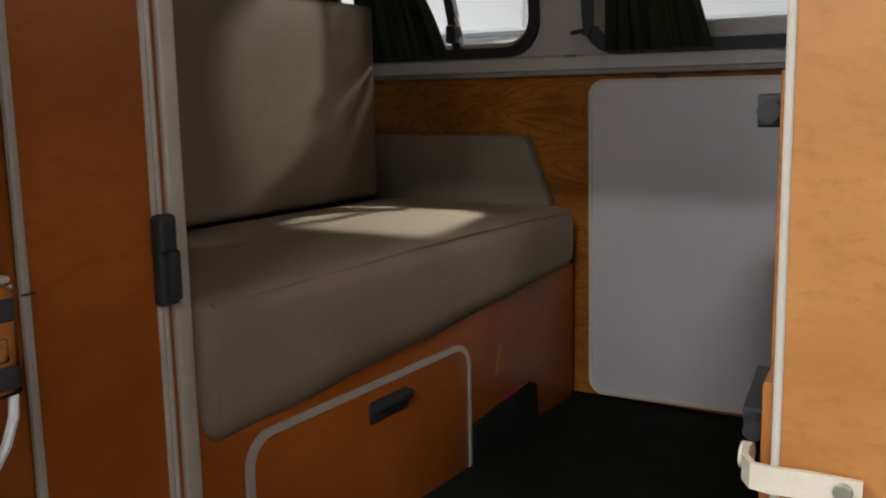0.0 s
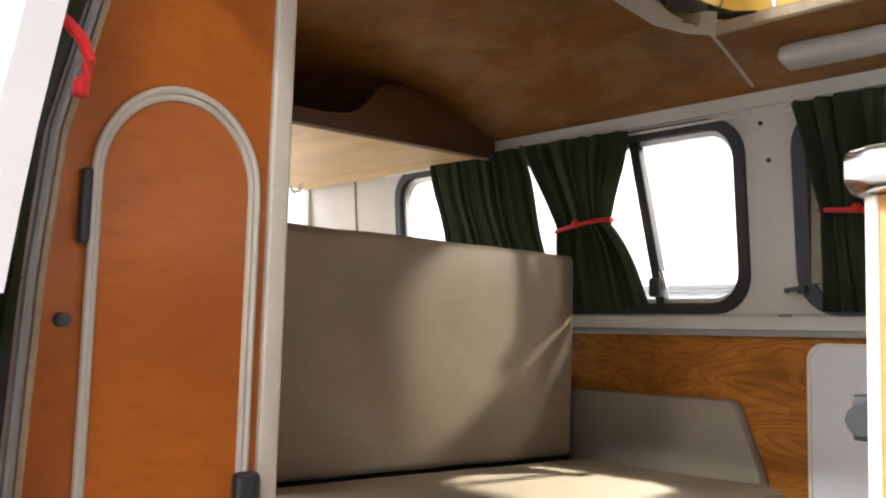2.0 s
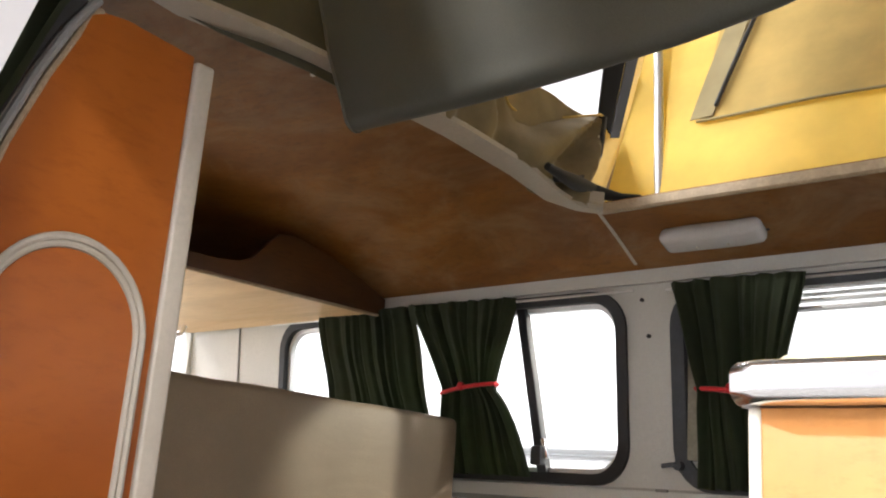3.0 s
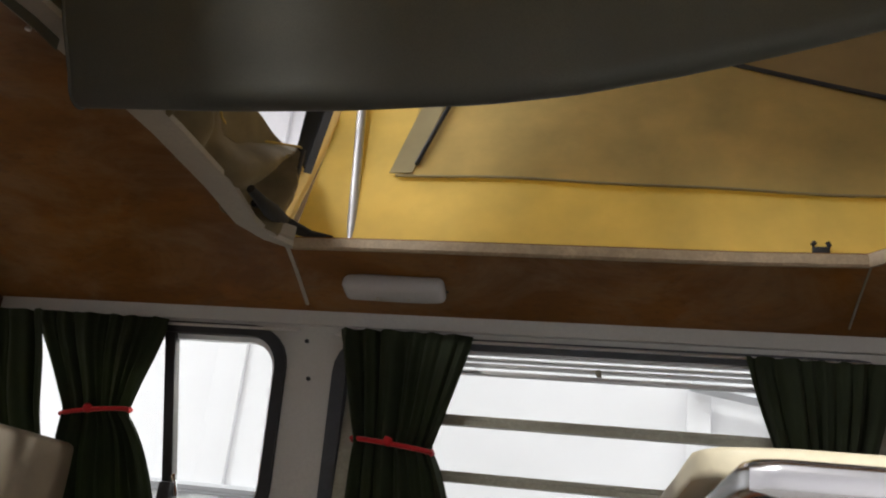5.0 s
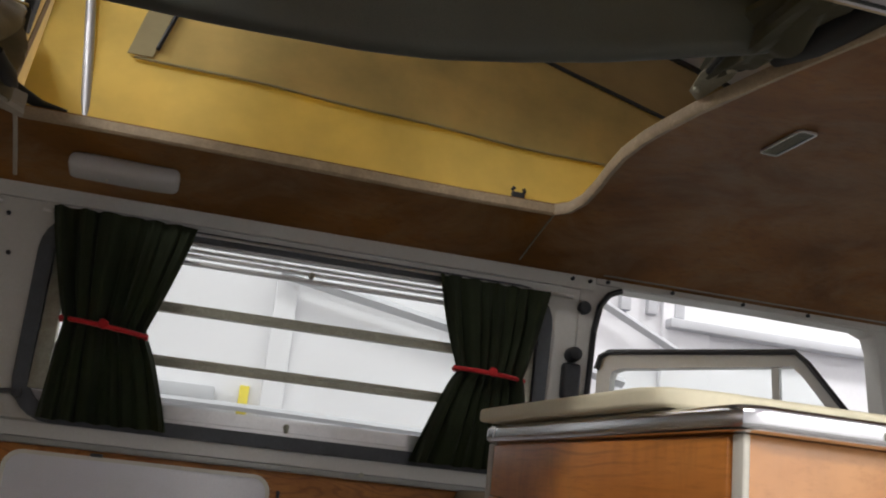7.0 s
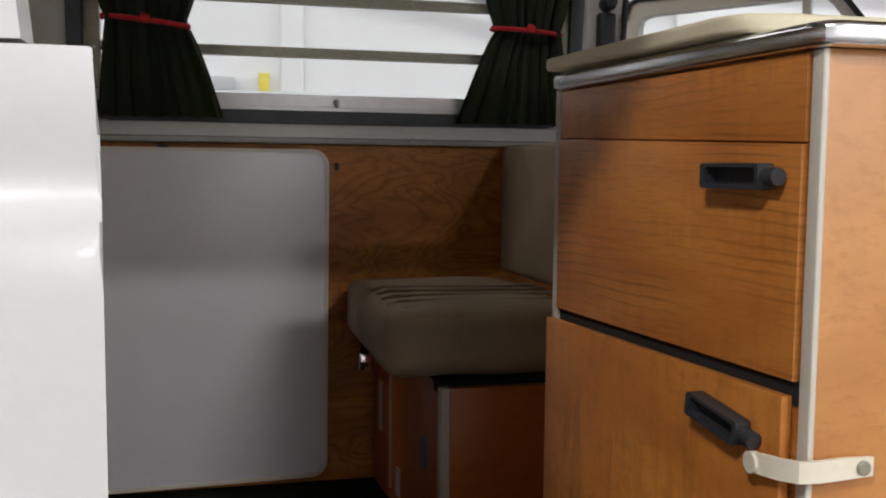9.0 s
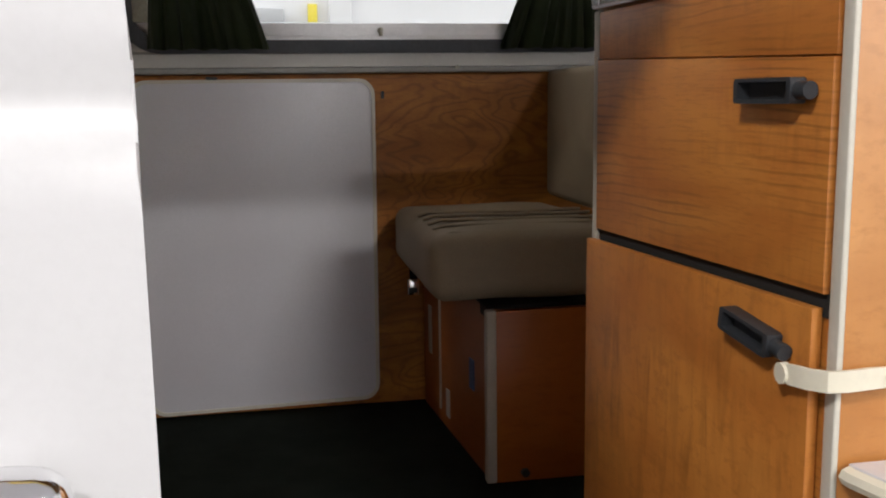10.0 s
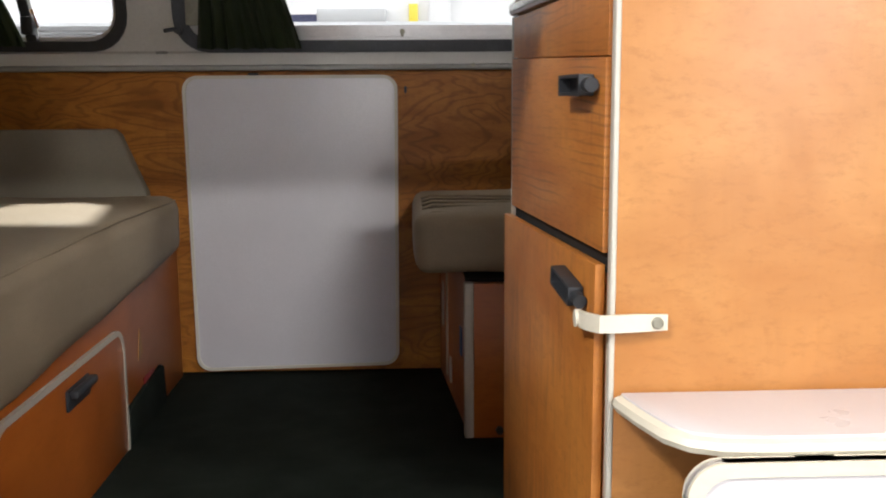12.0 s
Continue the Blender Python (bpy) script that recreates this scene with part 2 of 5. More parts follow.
WHITE_LAMINATE = plain("white_laminate", (0.70, 0.68, 0.69), 0.3, vary=0.04, scale=6)
TABLE_GREY = plain("grey_laminate", (0.66, 0.655, 0.69), 0.30, vary=0.08, scale=4, grain=300, bump=0.02)
CARPET = plain("dark_green_carpet", (0.020, 0.026, 0.021), 0.95, vary=0.5, scale=9, grain=700, bump=0.8, gloss=0.05)
GREEN_CLOTH = cloth("dark_green_curtain_cloth", (0.048, 0.063, 0.030), 0.65)
RED_CLOTH = cloth("red_band", (0.55, 0.012, 0.014), 0.1)
YELLOW_CANVAS = cloth("yellow_canvas", (0.82, 0.645, 0.20), 0.5, vary=0.10)
NET_CANVAS = cloth("tan_flap_canvas", (0.64, 0.485, 0.165), 0.4, vary=0.16)
BORDER_CANVAS = cloth("grey_tan_canvas", (0.40, 0.335, 0.175), 0.3, vary=0.15)
BROWN_CANVAS = cloth("brown_canvas", (0.20, 0.130, 0.055), 0.25, vary=0.15)
UPPER_CANVAS = cloth("brown_tan_canvas", (0.38, 0.265, 0.105), 0.3, vary=0.15)
KHAKI_CANVAS = cloth("khaki_canvas", (0.245, 0.198, 0.112), 0.25, vary=0.35)
OLIVE_CANVAS = cloth("olive_canvas", (0.078, 0.074, 0.046), 0.15, vary=0.25)
ROOF_WHITE = plain("white_fibreglass", (0.62, 0.61, 0.63), 0.5, vary=0.08, scale=5)
LAMP_WHITE = plain("white_lamp_plastic", (0.56, 0.555, 0.545), 0.20, vary=0.06, scale=12, coat=0.6)
# Near-black that stands in for shade in gaps and recesses; also one canvas band.
DARK_VOID = plain("near_black_void", (0.012, 0.011, 0.010), 0.9, vary=0.2)
HALL_WHITE = plain("white_hall_paint", (0.78, 0.78, 0.81), 0.7, vary=0.04, scale=0.8, grain=40, bump=0.02)
HALL_GREY = plain("light_grey_steel", (0.52, 0.53, 0.56), 0.5, vary=0.08, scale=2)
HALL_YELLOW = plain("yellow_marking_paint", (0.75, 0.62, 0.06), 0.5, vary=0.06, scale=6)
CONCRETE = plain("grey_concrete_floor", (0.16, 0.156, 0.15), 0.55, vary=0.2, scale=1.5, grain=60)
BLUE_PAINT = plain("blue_car_paint", (0.06, 0.22, 0.55), 0.25, vary=0.05, scale=4, coat=0.5)
EDGE_METAL = plain("polished_alloy_edge", (0.80, 0.80, 0.81), 0.24, metal=1.0, vary=0.02, scale=2.5, bump=0.0)
LINEN = plain("pale_cream_cloth", (0.78, 0.72, 0.60), 0.8, vary=0.1, scale=6, grain=300, bump=0.3, gloss=0.2)
LILAC_LAMINATE = plain("glossy_lilac_white_laminate", (0.66, 0.62, 0.68), 0.14, vary=0.12, scale=7, grain=90, bump=0.02, coat=0.4)
GREY_ROLL = cloth("dark_grey_cloth", (0.018, 0.019, 0.021), 0.0)
PALE_STRIP = plain("pale_plastic_strip", (0.60, 0.57, 0.49), 0.45, vary=0.08, scale=12)
STRAP_BLACK = plain("black_webbing", (0.010, 0.010, 0.011), 0.85, vary=0.3, scale=40, grain=500, bump=0.3, gloss=0.08)
SIGN_NAVY = plain("navy_sign_paint", (0.05, 0.055, 0.12), 0.5, vary=0.05)
SIGN_RED = plain("red_sign_paint", (0.62, 0.10, 0.07), 0.5, vary=0.05)
SIGN_BLUE = plain("light_blue_sign_paint", (0.20, 0.42, 0.75), 0.5, vary=0.05)
POLE_ALU = plain("anodised_aluminium", (0.58, 0.58, 0.60), 0.5, metal=0.8, vary=0.08, scale=30)
CLEAR = glass("window_glass")
STICKER_BLUE = plain("blue_sticker", (0.03, 0.10, 0.30), 0.4)
STICKER_YELLOW = plain("orange_sticker", (0.36, 0.17, 0.042), 0.4)
STICKER_RED = plain("red_sticker", (0.30, 0.02, 0.02), 0.4)
STICKER_WHITE = plain("pale_label", (0.55, 0.53, 0.50), 0.4)

# ---- mesh helpers ----


def thing(name, base, label, category, group="", kind=""):
    ob = new(name)
    ob.location = base
    ob.empty_display_size = 0.05
    bpy.context.view_layer.update()
    return tagged(ob, label, category, group, kind)


def mesh_from(bm, name, material, smooth=True):
    me = bpy.data.meshes.new(name)
    bmesh.ops.recalc_face_normals(bm, faces=bm.faces)
    bm.to_mesh(me)
    bm.free()
    me.materials.append(material)
    if smooth:
        me.shade_smooth()
        me.set_sharp_from_angle(angle=radians(38))
    return me


def part(name, bm, material, parent=None, label="", smooth=True):
    ob = new(name, mesh_from(bm, name, material, smooth))
    if parent is not None:
        ob.parent = parent
        if parent.type == "EMPTY":
            ob.matrix_parent_inverse = Matrix.Translation(parent.location).inverted()
    if label:
        tagged(ob, label)
    return ob


def single(name, bm, material, label, category, group="", kind="", smooth=True):
    return tagged(part(name, bm, material, None, "", smooth), label, category, group, kind)


def box(x0, x1, y0, y1, z0, z1, r=0.0, seg=2, bm=None):
    own = bmesh.new()
    bmesh.ops.create_cube(own, size=1)
    bmesh.ops.transform(own, matrix=Matrix.Translation(((x0 + x1) / 2, (y0 + y1) / 2, (z0 + z1) / 2)) @ Matrix.Diagonal((abs(x1 - x0), abs(y1 - y0), abs(z1 - z0), 1)), verts=own.verts)
    if r:
        bmesh.ops.bevel(own, geom=own.edges[:] + own.verts[:], offset=r, segments=seg, affect="EDGES", profile=0.5)
    return joined(bm, own)


def joined(bm, own):
    if bm is None:
        return own
    me = bpy.data.meshes.new("scratch")
    own.to_mesh(me)
    own.free()
    bm.from_mesh(me)
    bpy.data.meshes.remove(me)
    return bm


def moved(bm, m):
    bmesh.ops.transform(bm, matrix=m, verts=bm.verts)
    return bm


def prism(outline, depth, to_world, r=0.0, seg=2):
    """A plate: the outline (u, v) from w = 0 to w = depth, laid into the world by to_world(u, v, w)."""
    bm = bmesh.new()
    a = [bm.verts.new(to_world(u, v, 0)) for u, v in outline]
    b = [bm.verts.new(to_world(u, v, depth)) for u, v in outline]
    bm.faces.new(a)
    bm.faces.new(list(reversed(b)))
    n = len(outline)
    rim = []
    for i in range(n):
        bm.faces.new((a[i], b[i], b[(i + 1) % n], a[(i + 1) % n]))
    if r:
        bm.edges.ensure_lookup_table()
        rim = [e for e in bm.edges if (e.verts[0] in a) == (e.verts[1] in a)]
        bmesh.ops.bevel(bm, geom=rim, offset=r, segments=seg, affect="EDGES", profile=0.5)
    return bm


def round_rect(u0, u1, v0, v1, r, n=6):
    pts = []
    for cx, cy, a0 in ((u1 - r, v1 - r, 0), (u0 + r, v1 - r, 90), (u0 + r, v0 + r, 180), (u1 - r, v0 + r, 270)):
        for i in range(n + 1):
            a = radians(a0 + 90 * i / n)
            pts.append((cx + r * math.cos(a), cy + r * math.sin(a)))
    return pts


def tube(points, radius, sides=8, flat=1.0, closed=False, bm=None, up=(0, 0, 1)):
    """A rod along points; flat below 1 presses it along up."""
    bm = bm or bmesh.new()
    pts = [Vector(p) for p in points]
    rings = []
    for i, p in enumerate(pts):
        a = pts[(i - 1) % len(pts)] if closed or i else p
        b = pts[(i + 1) % len(pts)] if closed or i < len(pts) - 1 else p
        d = (b - a).normalized()
        s = d.cross(Vector(up))
        s = s.normalized() if s.length > 1e-4 else Vector((1, 0, 0))
        u = s.cross(d)
        rad = radius(i / (len(pts) - 1)) if callable(radius) else radius
        rings.append([bm.verts.new(p + s * rad * math.cos(2 * math.pi * k / sides) + u * rad * flat * math.sin(2 * math.pi * k / sides)) for k in range(sides)])
    for i in range(len(rings) - (0 if closed else 1)):
        a, b = rings[i], rings[(i + 1) % len(rings)]
        for k in range(sides):
            bm.faces.new((a[k], a[(k + 1) % sides], b[(k + 1) % sides], b[k]))
    if not closed:
        bm.faces.new(list(reversed(rings[0])))
        bm.faces.new(rings[-1])
    return bm


def sheet(f, nu, nv, thick=0.0):
    """A cloth or panel from f(u, v) in 0..1, with a back at thick."""
    bm = bmesh.new()
    grid = [[bm.verts.new(f(i / nu, j / nv)) for j in range(nv + 1)] for i in range(nu + 1)]
    for i in range(nu):
        for j in range(nv):
            bm.faces.new((grid[i][j], grid[i + 1][j], grid[i + 1][j + 1], grid[i][j + 1]))
    if thick:
        bm.normal_update()
        rim = [e for e in bm.edges if e.is_boundary]
        faces = bm.faces[:]
        twin = {v: bm.verts.new(v.co - v.normal * thick) for v in bm.verts[:]}
        for q in faces:
            bm.faces.new([twin[v] for v in reversed(q.verts)])
        for e in rim:
            a, b = e.verts
            bm.faces.new((a, b, twin[b], twin[a]))
    return bm


def ring_plate(outer, inner, depth, to_world):
    """A plate with an opening: outer and inner outlines of equal length, point to point."""
    bm = bmesh.new()
    n = len(outer)
    rows = [[bm.verts.new(to_world(u, v, w)) for u, v in loop] for loop, w in ((outer, 0), (inner, 0), (inner, depth), (outer, depth))]
    for a, b in ((0, 1), (1, 2), (2, 3), (3, 0)):
        for i in range(n):
            j = (i + 1) % n
            bm.faces.new((rows[a][i], rows[a][j], rows[b][j], rows[b][i]))
    return bm


def on_rect(pts, u0, u1, v0, v1):
    """Each point of a rounded rectangle, pushed out to the rectangle round it."""
    lo_u, hi_u = min(p[0] for p in pts), max(p[0] for p in pts)
    lo_v, hi_v = min(p[1] for p in pts), max(p[1] for p in pts)
    out = []
    n = len(pts) // 4
    for i, (u, v) in enumerate(pts):
        corner, k = i // n, i % n
        half = (n - 1) / 2
        top, right = corner in (0, 1), corner in (0, 3)
        cu, cv = (u1 if right else u0), (v1 if top else v0)
        first_side = corner in (0, 2)  # starts on an upright side
        if k < half:
            out.append((cu, v) if first_side else (u, cv))
        elif k > half:
            out.append((u, cv) if first_side else (cu, v))
        else:
            out.append((cu, cv))
    return out


def wall_y(z):
    """Inner face of the window band, which leans inwards with height."""
    return -0.09 * max(0.0, z - 0.742)


def far(u, v, w):
    return (u, wall_y(v) + w, v)


def ceil_z(y):
    u2 = min(0.5625, (y + 0.75) ** 2)
    return 1.2866 + -0.0755 * u2 + -0.5737 * u2 ** 2 + 0.4955 * u2 ** 3


def near_y(z):
    """Outer edge of the wardrobe, which follows the side of the body by the sliding door."""
    return float(np.interp(z, [0.0, 0.346, 0.533, 0.72, 0.85, 0.976, 1.05, 1.10, 1.14, 1.2], [-1.426, -1.423, -1.412, -1.404, -1.392, -1.362, -1.337, -1.316, -1.293, -1.256]))

# ---- hall ----
GROUND = -0.56
HX0, HX1, HY0, HY1, HZ = -7.0, 6.7, -12.0, 3.7, 4.0
single("ground", box(HX0, HX1, HY0, HY1, GROUND - 0.1, GROUND), CONCRETE, "smooth grey concrete floor of a workshop hall", "floor", kind="structure")
single("hall_ceiling", box(HX0, HX1, HY0, HY1, HZ, HZ + 0.1), HALL_WHITE, "white painted ceiling of the hall", "ceiling", kind="structure")
hall_far = single("wall_hall_far", box(HX0, HX1, HY1, HY1 + 0.1, GROUND, HZ), HALL_WHITE, "white painted wall of the workshop hall", "wall", kind="structure")
single("wall_hall_near", box(HX0, HX1, HY0 - 0.1, HY0, GROUND, HZ), HALL_WHITE, "white painted wall of the workshop hall", "wall", kind="structure")
single("wall_hall_rear", box(HX0 - 0.1, HX0, HY0, HY1, GROUND, HZ), HALL_WHITE, "white painted wall of the workshop hall", "wall", kind="structure")
single("wall_hall_front", box(HX1, HX1 + 0.1, HY0, HY1, GROUND, HZ), HALL_WHITE, "white painted wall of the workshop hall", "wall", kind="structure")
for lx, ly in LAMP_PLACES:
    lamp = thing("ceiling_light", (lx, ly, HZ), "white strip light under the hall ceiling", "ceiling light", "strip lights of the hall")
    part("housing", box(lx - 0.95, lx + 0.95, ly - 0.30, ly + 0.30, HZ - 0.05, HZ, 0.01), HALL_GREY, lamp)


def hall_column(x, w, material=HALL_WHITE):
    b = box(x - w / 2, x + w / 2, HY1 - 0.04, HY1, GROUND, HZ, 0.008)
    return single("column", b, material, "white painted steel column on the hall wall", "column", "columns of the hall")


for cx, cw in ((0.47, 0.13), (3.05, 0.34), (-2.4, 0.2), (5.6, 0.25)):
    hall_column(cx, cw)


def beam(name, points, r, material, label):
    return single(name, tube(points, r, 4, 1.0), material, label, "pipe" if name == "pipe" else "rail")


beam("pipe", [(0.42, HY1 - 0.1, 1.86), (1.5, HY1 - 0.1, 1.68), (2.6, HY1 - 0.1, 1.50)], 0.035, HALL_GREY, "grey pipe slanting along the white hall wall")
beam("pipe", [(2.05, HY1 - 0.1, 2.16), (2.95, HY1 - 0.1, 1.75)], 0.03, HALL_GREY, "grey pipe slanting along the white hall wall")
beam("rail", [(-4.0, HY1 - 0.09, 1.06), (0.3, HY1 - 0.09, 1.06), (4.8, HY1 - 0.09, 1.0)], 0.022, HALL_GREY, "grey rail along the white hall wall")
beam("rail", [(-4.0, HY1 - 0.06, 0.86), (0.3, HY1 - 0.06, 0.86), (4.8, HY1 - 0.06, 0.80)], 0.014, HALL_GREY, "grey rail along the white hall wall")
single("cable_duct", box(-0.26, 0.15, HY1 - 0.09, HY1 - 0.001, 1.08, 1.16, 0.01), HALL_GREY, "light grey cable duct on the hall wall", "cable duct")
single("cable_duct", box(-4.2, -0.9, HY1 - 0.07, HY1 - 0.001, 1.02, 1.08, 0.01), HALL_GREY, "light grey cable duct on the hall wall", "cable duct")
single("marking_strip", box(0.285, 0.34, HY1 - 0.03, HY1 - 0.001, 0.98, 1.19, 0.004), HALL_YELLOW, "yellow painted strip on the white hall wall", "marking")
sg = thing("wall_sign", (-0.36, HY1, 1.02), "white sign board with a navy panel and small coloured marks", "sign")
part("board", box(-0.49, -0.24, HY1 - 0.016, HY1 - 0.001, 0.90, 1.140, 0.003), WHITE_LAMINATE, sg)
part("panel", box(-0.475, -0.255, HY1 - 0.020, HY1 - 0.0165, 1.072, 1.130), SIGN_NAVY, sg, "navy blue panel")
part("mark", prism([(-0.445, 1.045), (-0.405, 1.045), (-0.360, 0.950), (-0.392, 0.950)], 0.003, lambda u, v, w: (u, HY1 - 0.020 + w, v)), SIGN_RED, sg, "red slanting bar")
part("mark", prism([(-0.315, 1.045), (-0.275, 1.045), (-0.328, 0.950), (-0.358, 0.950)], 0.003, lambda u, v, w: (u, HY1 - 0.020 + w, v)), SIGN_BLUE, sg, "light blue slanting bar")
single("socket_box", box(0.90, 1.01, HY1 - 0.05, HY1 - 0.001, 1.0, 1.075, 0.006), HALL_GREY, "small grey socket box on the hall wall", "socket")
for i in range(5):
    single("wall_louvre", box(2.2 + 0.19 * i, 2.27 + 0.19 * i, HY1 - 0.05, HY1 - 0.001, 1.98, 2.35, 0.006), HALL_GREY, "grey upright bar of a vent in the hall wall", "vent bar", "vent bars in the hall wall")
single("hall_ledge", box(2.9, 6.5, HY1 - 0.12, HY1 - 0.001, 1.90, 1.96, 0.008), HALL_GREY, "light grey ledge along the white hall wall", "ledge")
single("wall_banner", box(4.78, 6.4, HY1 - 0.03, HY1 - 0.001, 1.74, 2.9, 0.004), BLUE_PAINT, "bright blue banner board on the white hall wall", "banner")
for place, target, watts, cone, radius in FLOODS:
    m = look(place, target)
    fl = thing("flood_lamp", (place[0], place[1], HZ), "grey flood lamp hanging from the hall ceiling", "lamp", "flood lamps of the hall")
    part("housing", moved(box(-0.16, 0.16, -0.16, 0.16, 0.14, 0.24, 0.02), m), HALL_GREY, fl)
    top = m @ Vector((0, 0, 0.2))
    part("stem", tube([top, (top.x, top.y, HZ)], 0.015, 8), HALL_GREY, fl)

# ---- camper van: floor, walls, ceiling ----
X0, X1 = -1.85, 1.95
single("floor", box(X0, X1, -1.46, 0.05, -0.04, 0.0, 0.003), CARPET, "worn dark green carpet on the camper floor", "floor", kind="structure")
single("sill", box(-0.2, 1.0, -1.50, -1.46, -0.16, -0.004, 0.008), PAINT, "cream white door sill of the camper", "sill", kind="structure")
single("underbody", box(X0 + 0.1, X1 - 0.1, -1.40, 0.03, GROUND + 0.002, -0.042), RUBBER, "black underbody of the camper", "underbody", kind="structure")

# far side, lower: veneered panel, grey edging and painted belt
single("wall_far_lower", box(X0, 0.86, 0.02, 0.06, 0.0, 0.699, 0.0), OAK_WALL, "oak veneered wall panel with a flame grain", "wall panel", kind="structure")
single("trim", box(X0, 0.86, -0.004, 0.06, 0.6995, 0.7115, 0.003), GREY_STRIP, "grey edge strip along the top of the panel", "trim", kind="structure")
belt = [(-0.006, 0.712), (-0.006, 0.737), (0.002, 0.744), (0.05, 0.744), (0.05, 0.712)]
single("belt_rail", prism([(y, z) for y, z in belt], 0.86 - X0, lambda u, v, w: (X0 + w, u, v)), PAINT, "cream white painted belt rail under the windows", "rail", kind="structure")

W1, W2 = (-1.42, -0.352), (-0.242, 0.768)
CELLS = [(W1, 0.744, 1.130, -1.62, -0.297), (W2, 0.742, 1.124, -0.297, 0.83)]
names = ("wall_far_rear", "wall_far_middle")
for (span, z0, z1, c0, c1), nm in zip(CELLS, names):
    inner = round_rect(span[0], span[1], z0 + 0.002, z1, 0.075)
    outer = on_rect(inner, c0, c1, 0.742, 1.172)
    single(nm, ring_plate(outer, inner, 0.045, far), PAINT, "cream white painted body side with a window opening", "wall", kind="structure")
single("wall_far_corner", prism([(X0, 0.742), (-1.62, 0.742), (-1.62, 1.172), (X0, 1.172)], 0.045, far), PAINT, "cream white painted body side behind the window", "wall", kind="structure")
tube_pts = [(-1.615, wall_y(z) - 0.002, z) for z in (0.75, 0.9, 1.05, 1.165)]
single("trim", tube(tube_pts, 0.003, 6), GREY_STRIP, "dark joint line in the body side", "trim", kind="structure")

# cab door opening beyond the middle window
post = [(0.83, 0.0), (0.880, 0.0), (0.868, 0.6), (0.864, 0.9), (0.866, 1.06), (0.875, 1.115), (0.893, 1.142), (0.92, 1.154), (1.25, 1.156), (1.52, 1.153), (1.552, 1.142), (1.566, 1.11), (1.588, 0.97), (1.66, 0.70), (1.72, 0.0), (1.95, 0.0), (1.95, 0.70), (1.71, 0.70), (1.648, 0.96), (1.632, 1.10), (1.625, 1.172), (0.83, 1.172)]
single("wall_far_cab", prism(post, 0.05, far), PAINT, "cream white door frame of the cab", "wall", kind="structure")
seal = [(0.876, 0.3), (0.870, 0.6), (0.866, 0.9), (0.868, 1.055), (0.877, 1.111), (0.895, 1.138), (0.922, 1.150)]
single("trim", tube([far(u, v, -0.004) for u, v in seal], 0.0065, 8), RUBBER, "black rubber seal of the cab door opening", "trim", kind="structure")
single("trim", tube([far(u, v, 0.0) for u, v in ((1.95, 0.70), (1.735, 0.705), (1.668, 0.96), (1.655, 1.08), (1.675, 1.14), (1.75, 1.165))], 0.014, 8), RUBBER, "black rubber seal of the windscreen", "trim", kind="structure")
header = [(-0.012, 1.140), (-0.012, 1.168), (0.0, 1.172), (0.006, 1.172), (0.006, 1.140)]
single("header_rail", prism([(y - 0.036, z) for y, z in header], 0.858 - X0, lambda u, v, w: (X0 + 0.002 + w, u, v), 0.003), PAINT, "cream white painted rail above the windows", "rail", kind="structure")
single("header_rail", prism([(y - 0.036, max(z, 1.156)) for y, z in header], 0.757, lambda u, v, w: (0.8605 + w, u, v), 0.002), PAINT, "cream white painted rail above the cab door", "rail", kind="structure")
single("trim", box(0.87, 1.60, -0.062, -0.038, 1.1725, 1.181, 0.003), GREY_STRIP, "grey seal strip under the cab ceiling", "trim", kind="structure")

# ceiling with the opening under the raised roof
HOLE = [(-0.280, -0.236), (-0.325, -0.262), (-0.358, -0.310), (-0.362, -0.42), (-0.364, -0.60), (-0.366, -0.80), (-0.366, -1.00), (-0.360, -1.12), (-0.33, -1.19), (-0.26, -1.22),
        (0.0, -1.225), (0.3, -1.225), (0.6, -1.225), (0.76, -1.21), (0.82, -1.14), (0.818, -1.03), (0.803, -0.95), (0.778, -0.83), (0.760, -0.74), (0.744, -0.67), (0.733, -0.60),
        (0.724, -0.54), (0.720, -0.47), (0.724, -0.40), (0.729, -0.34), (0.727, -0.285), (0.712, -0.248), (0.685, -0.231), (0.50, -0.228), (0.25, -0.232), (0.0, -0.235), (-0.18, -0.236)]


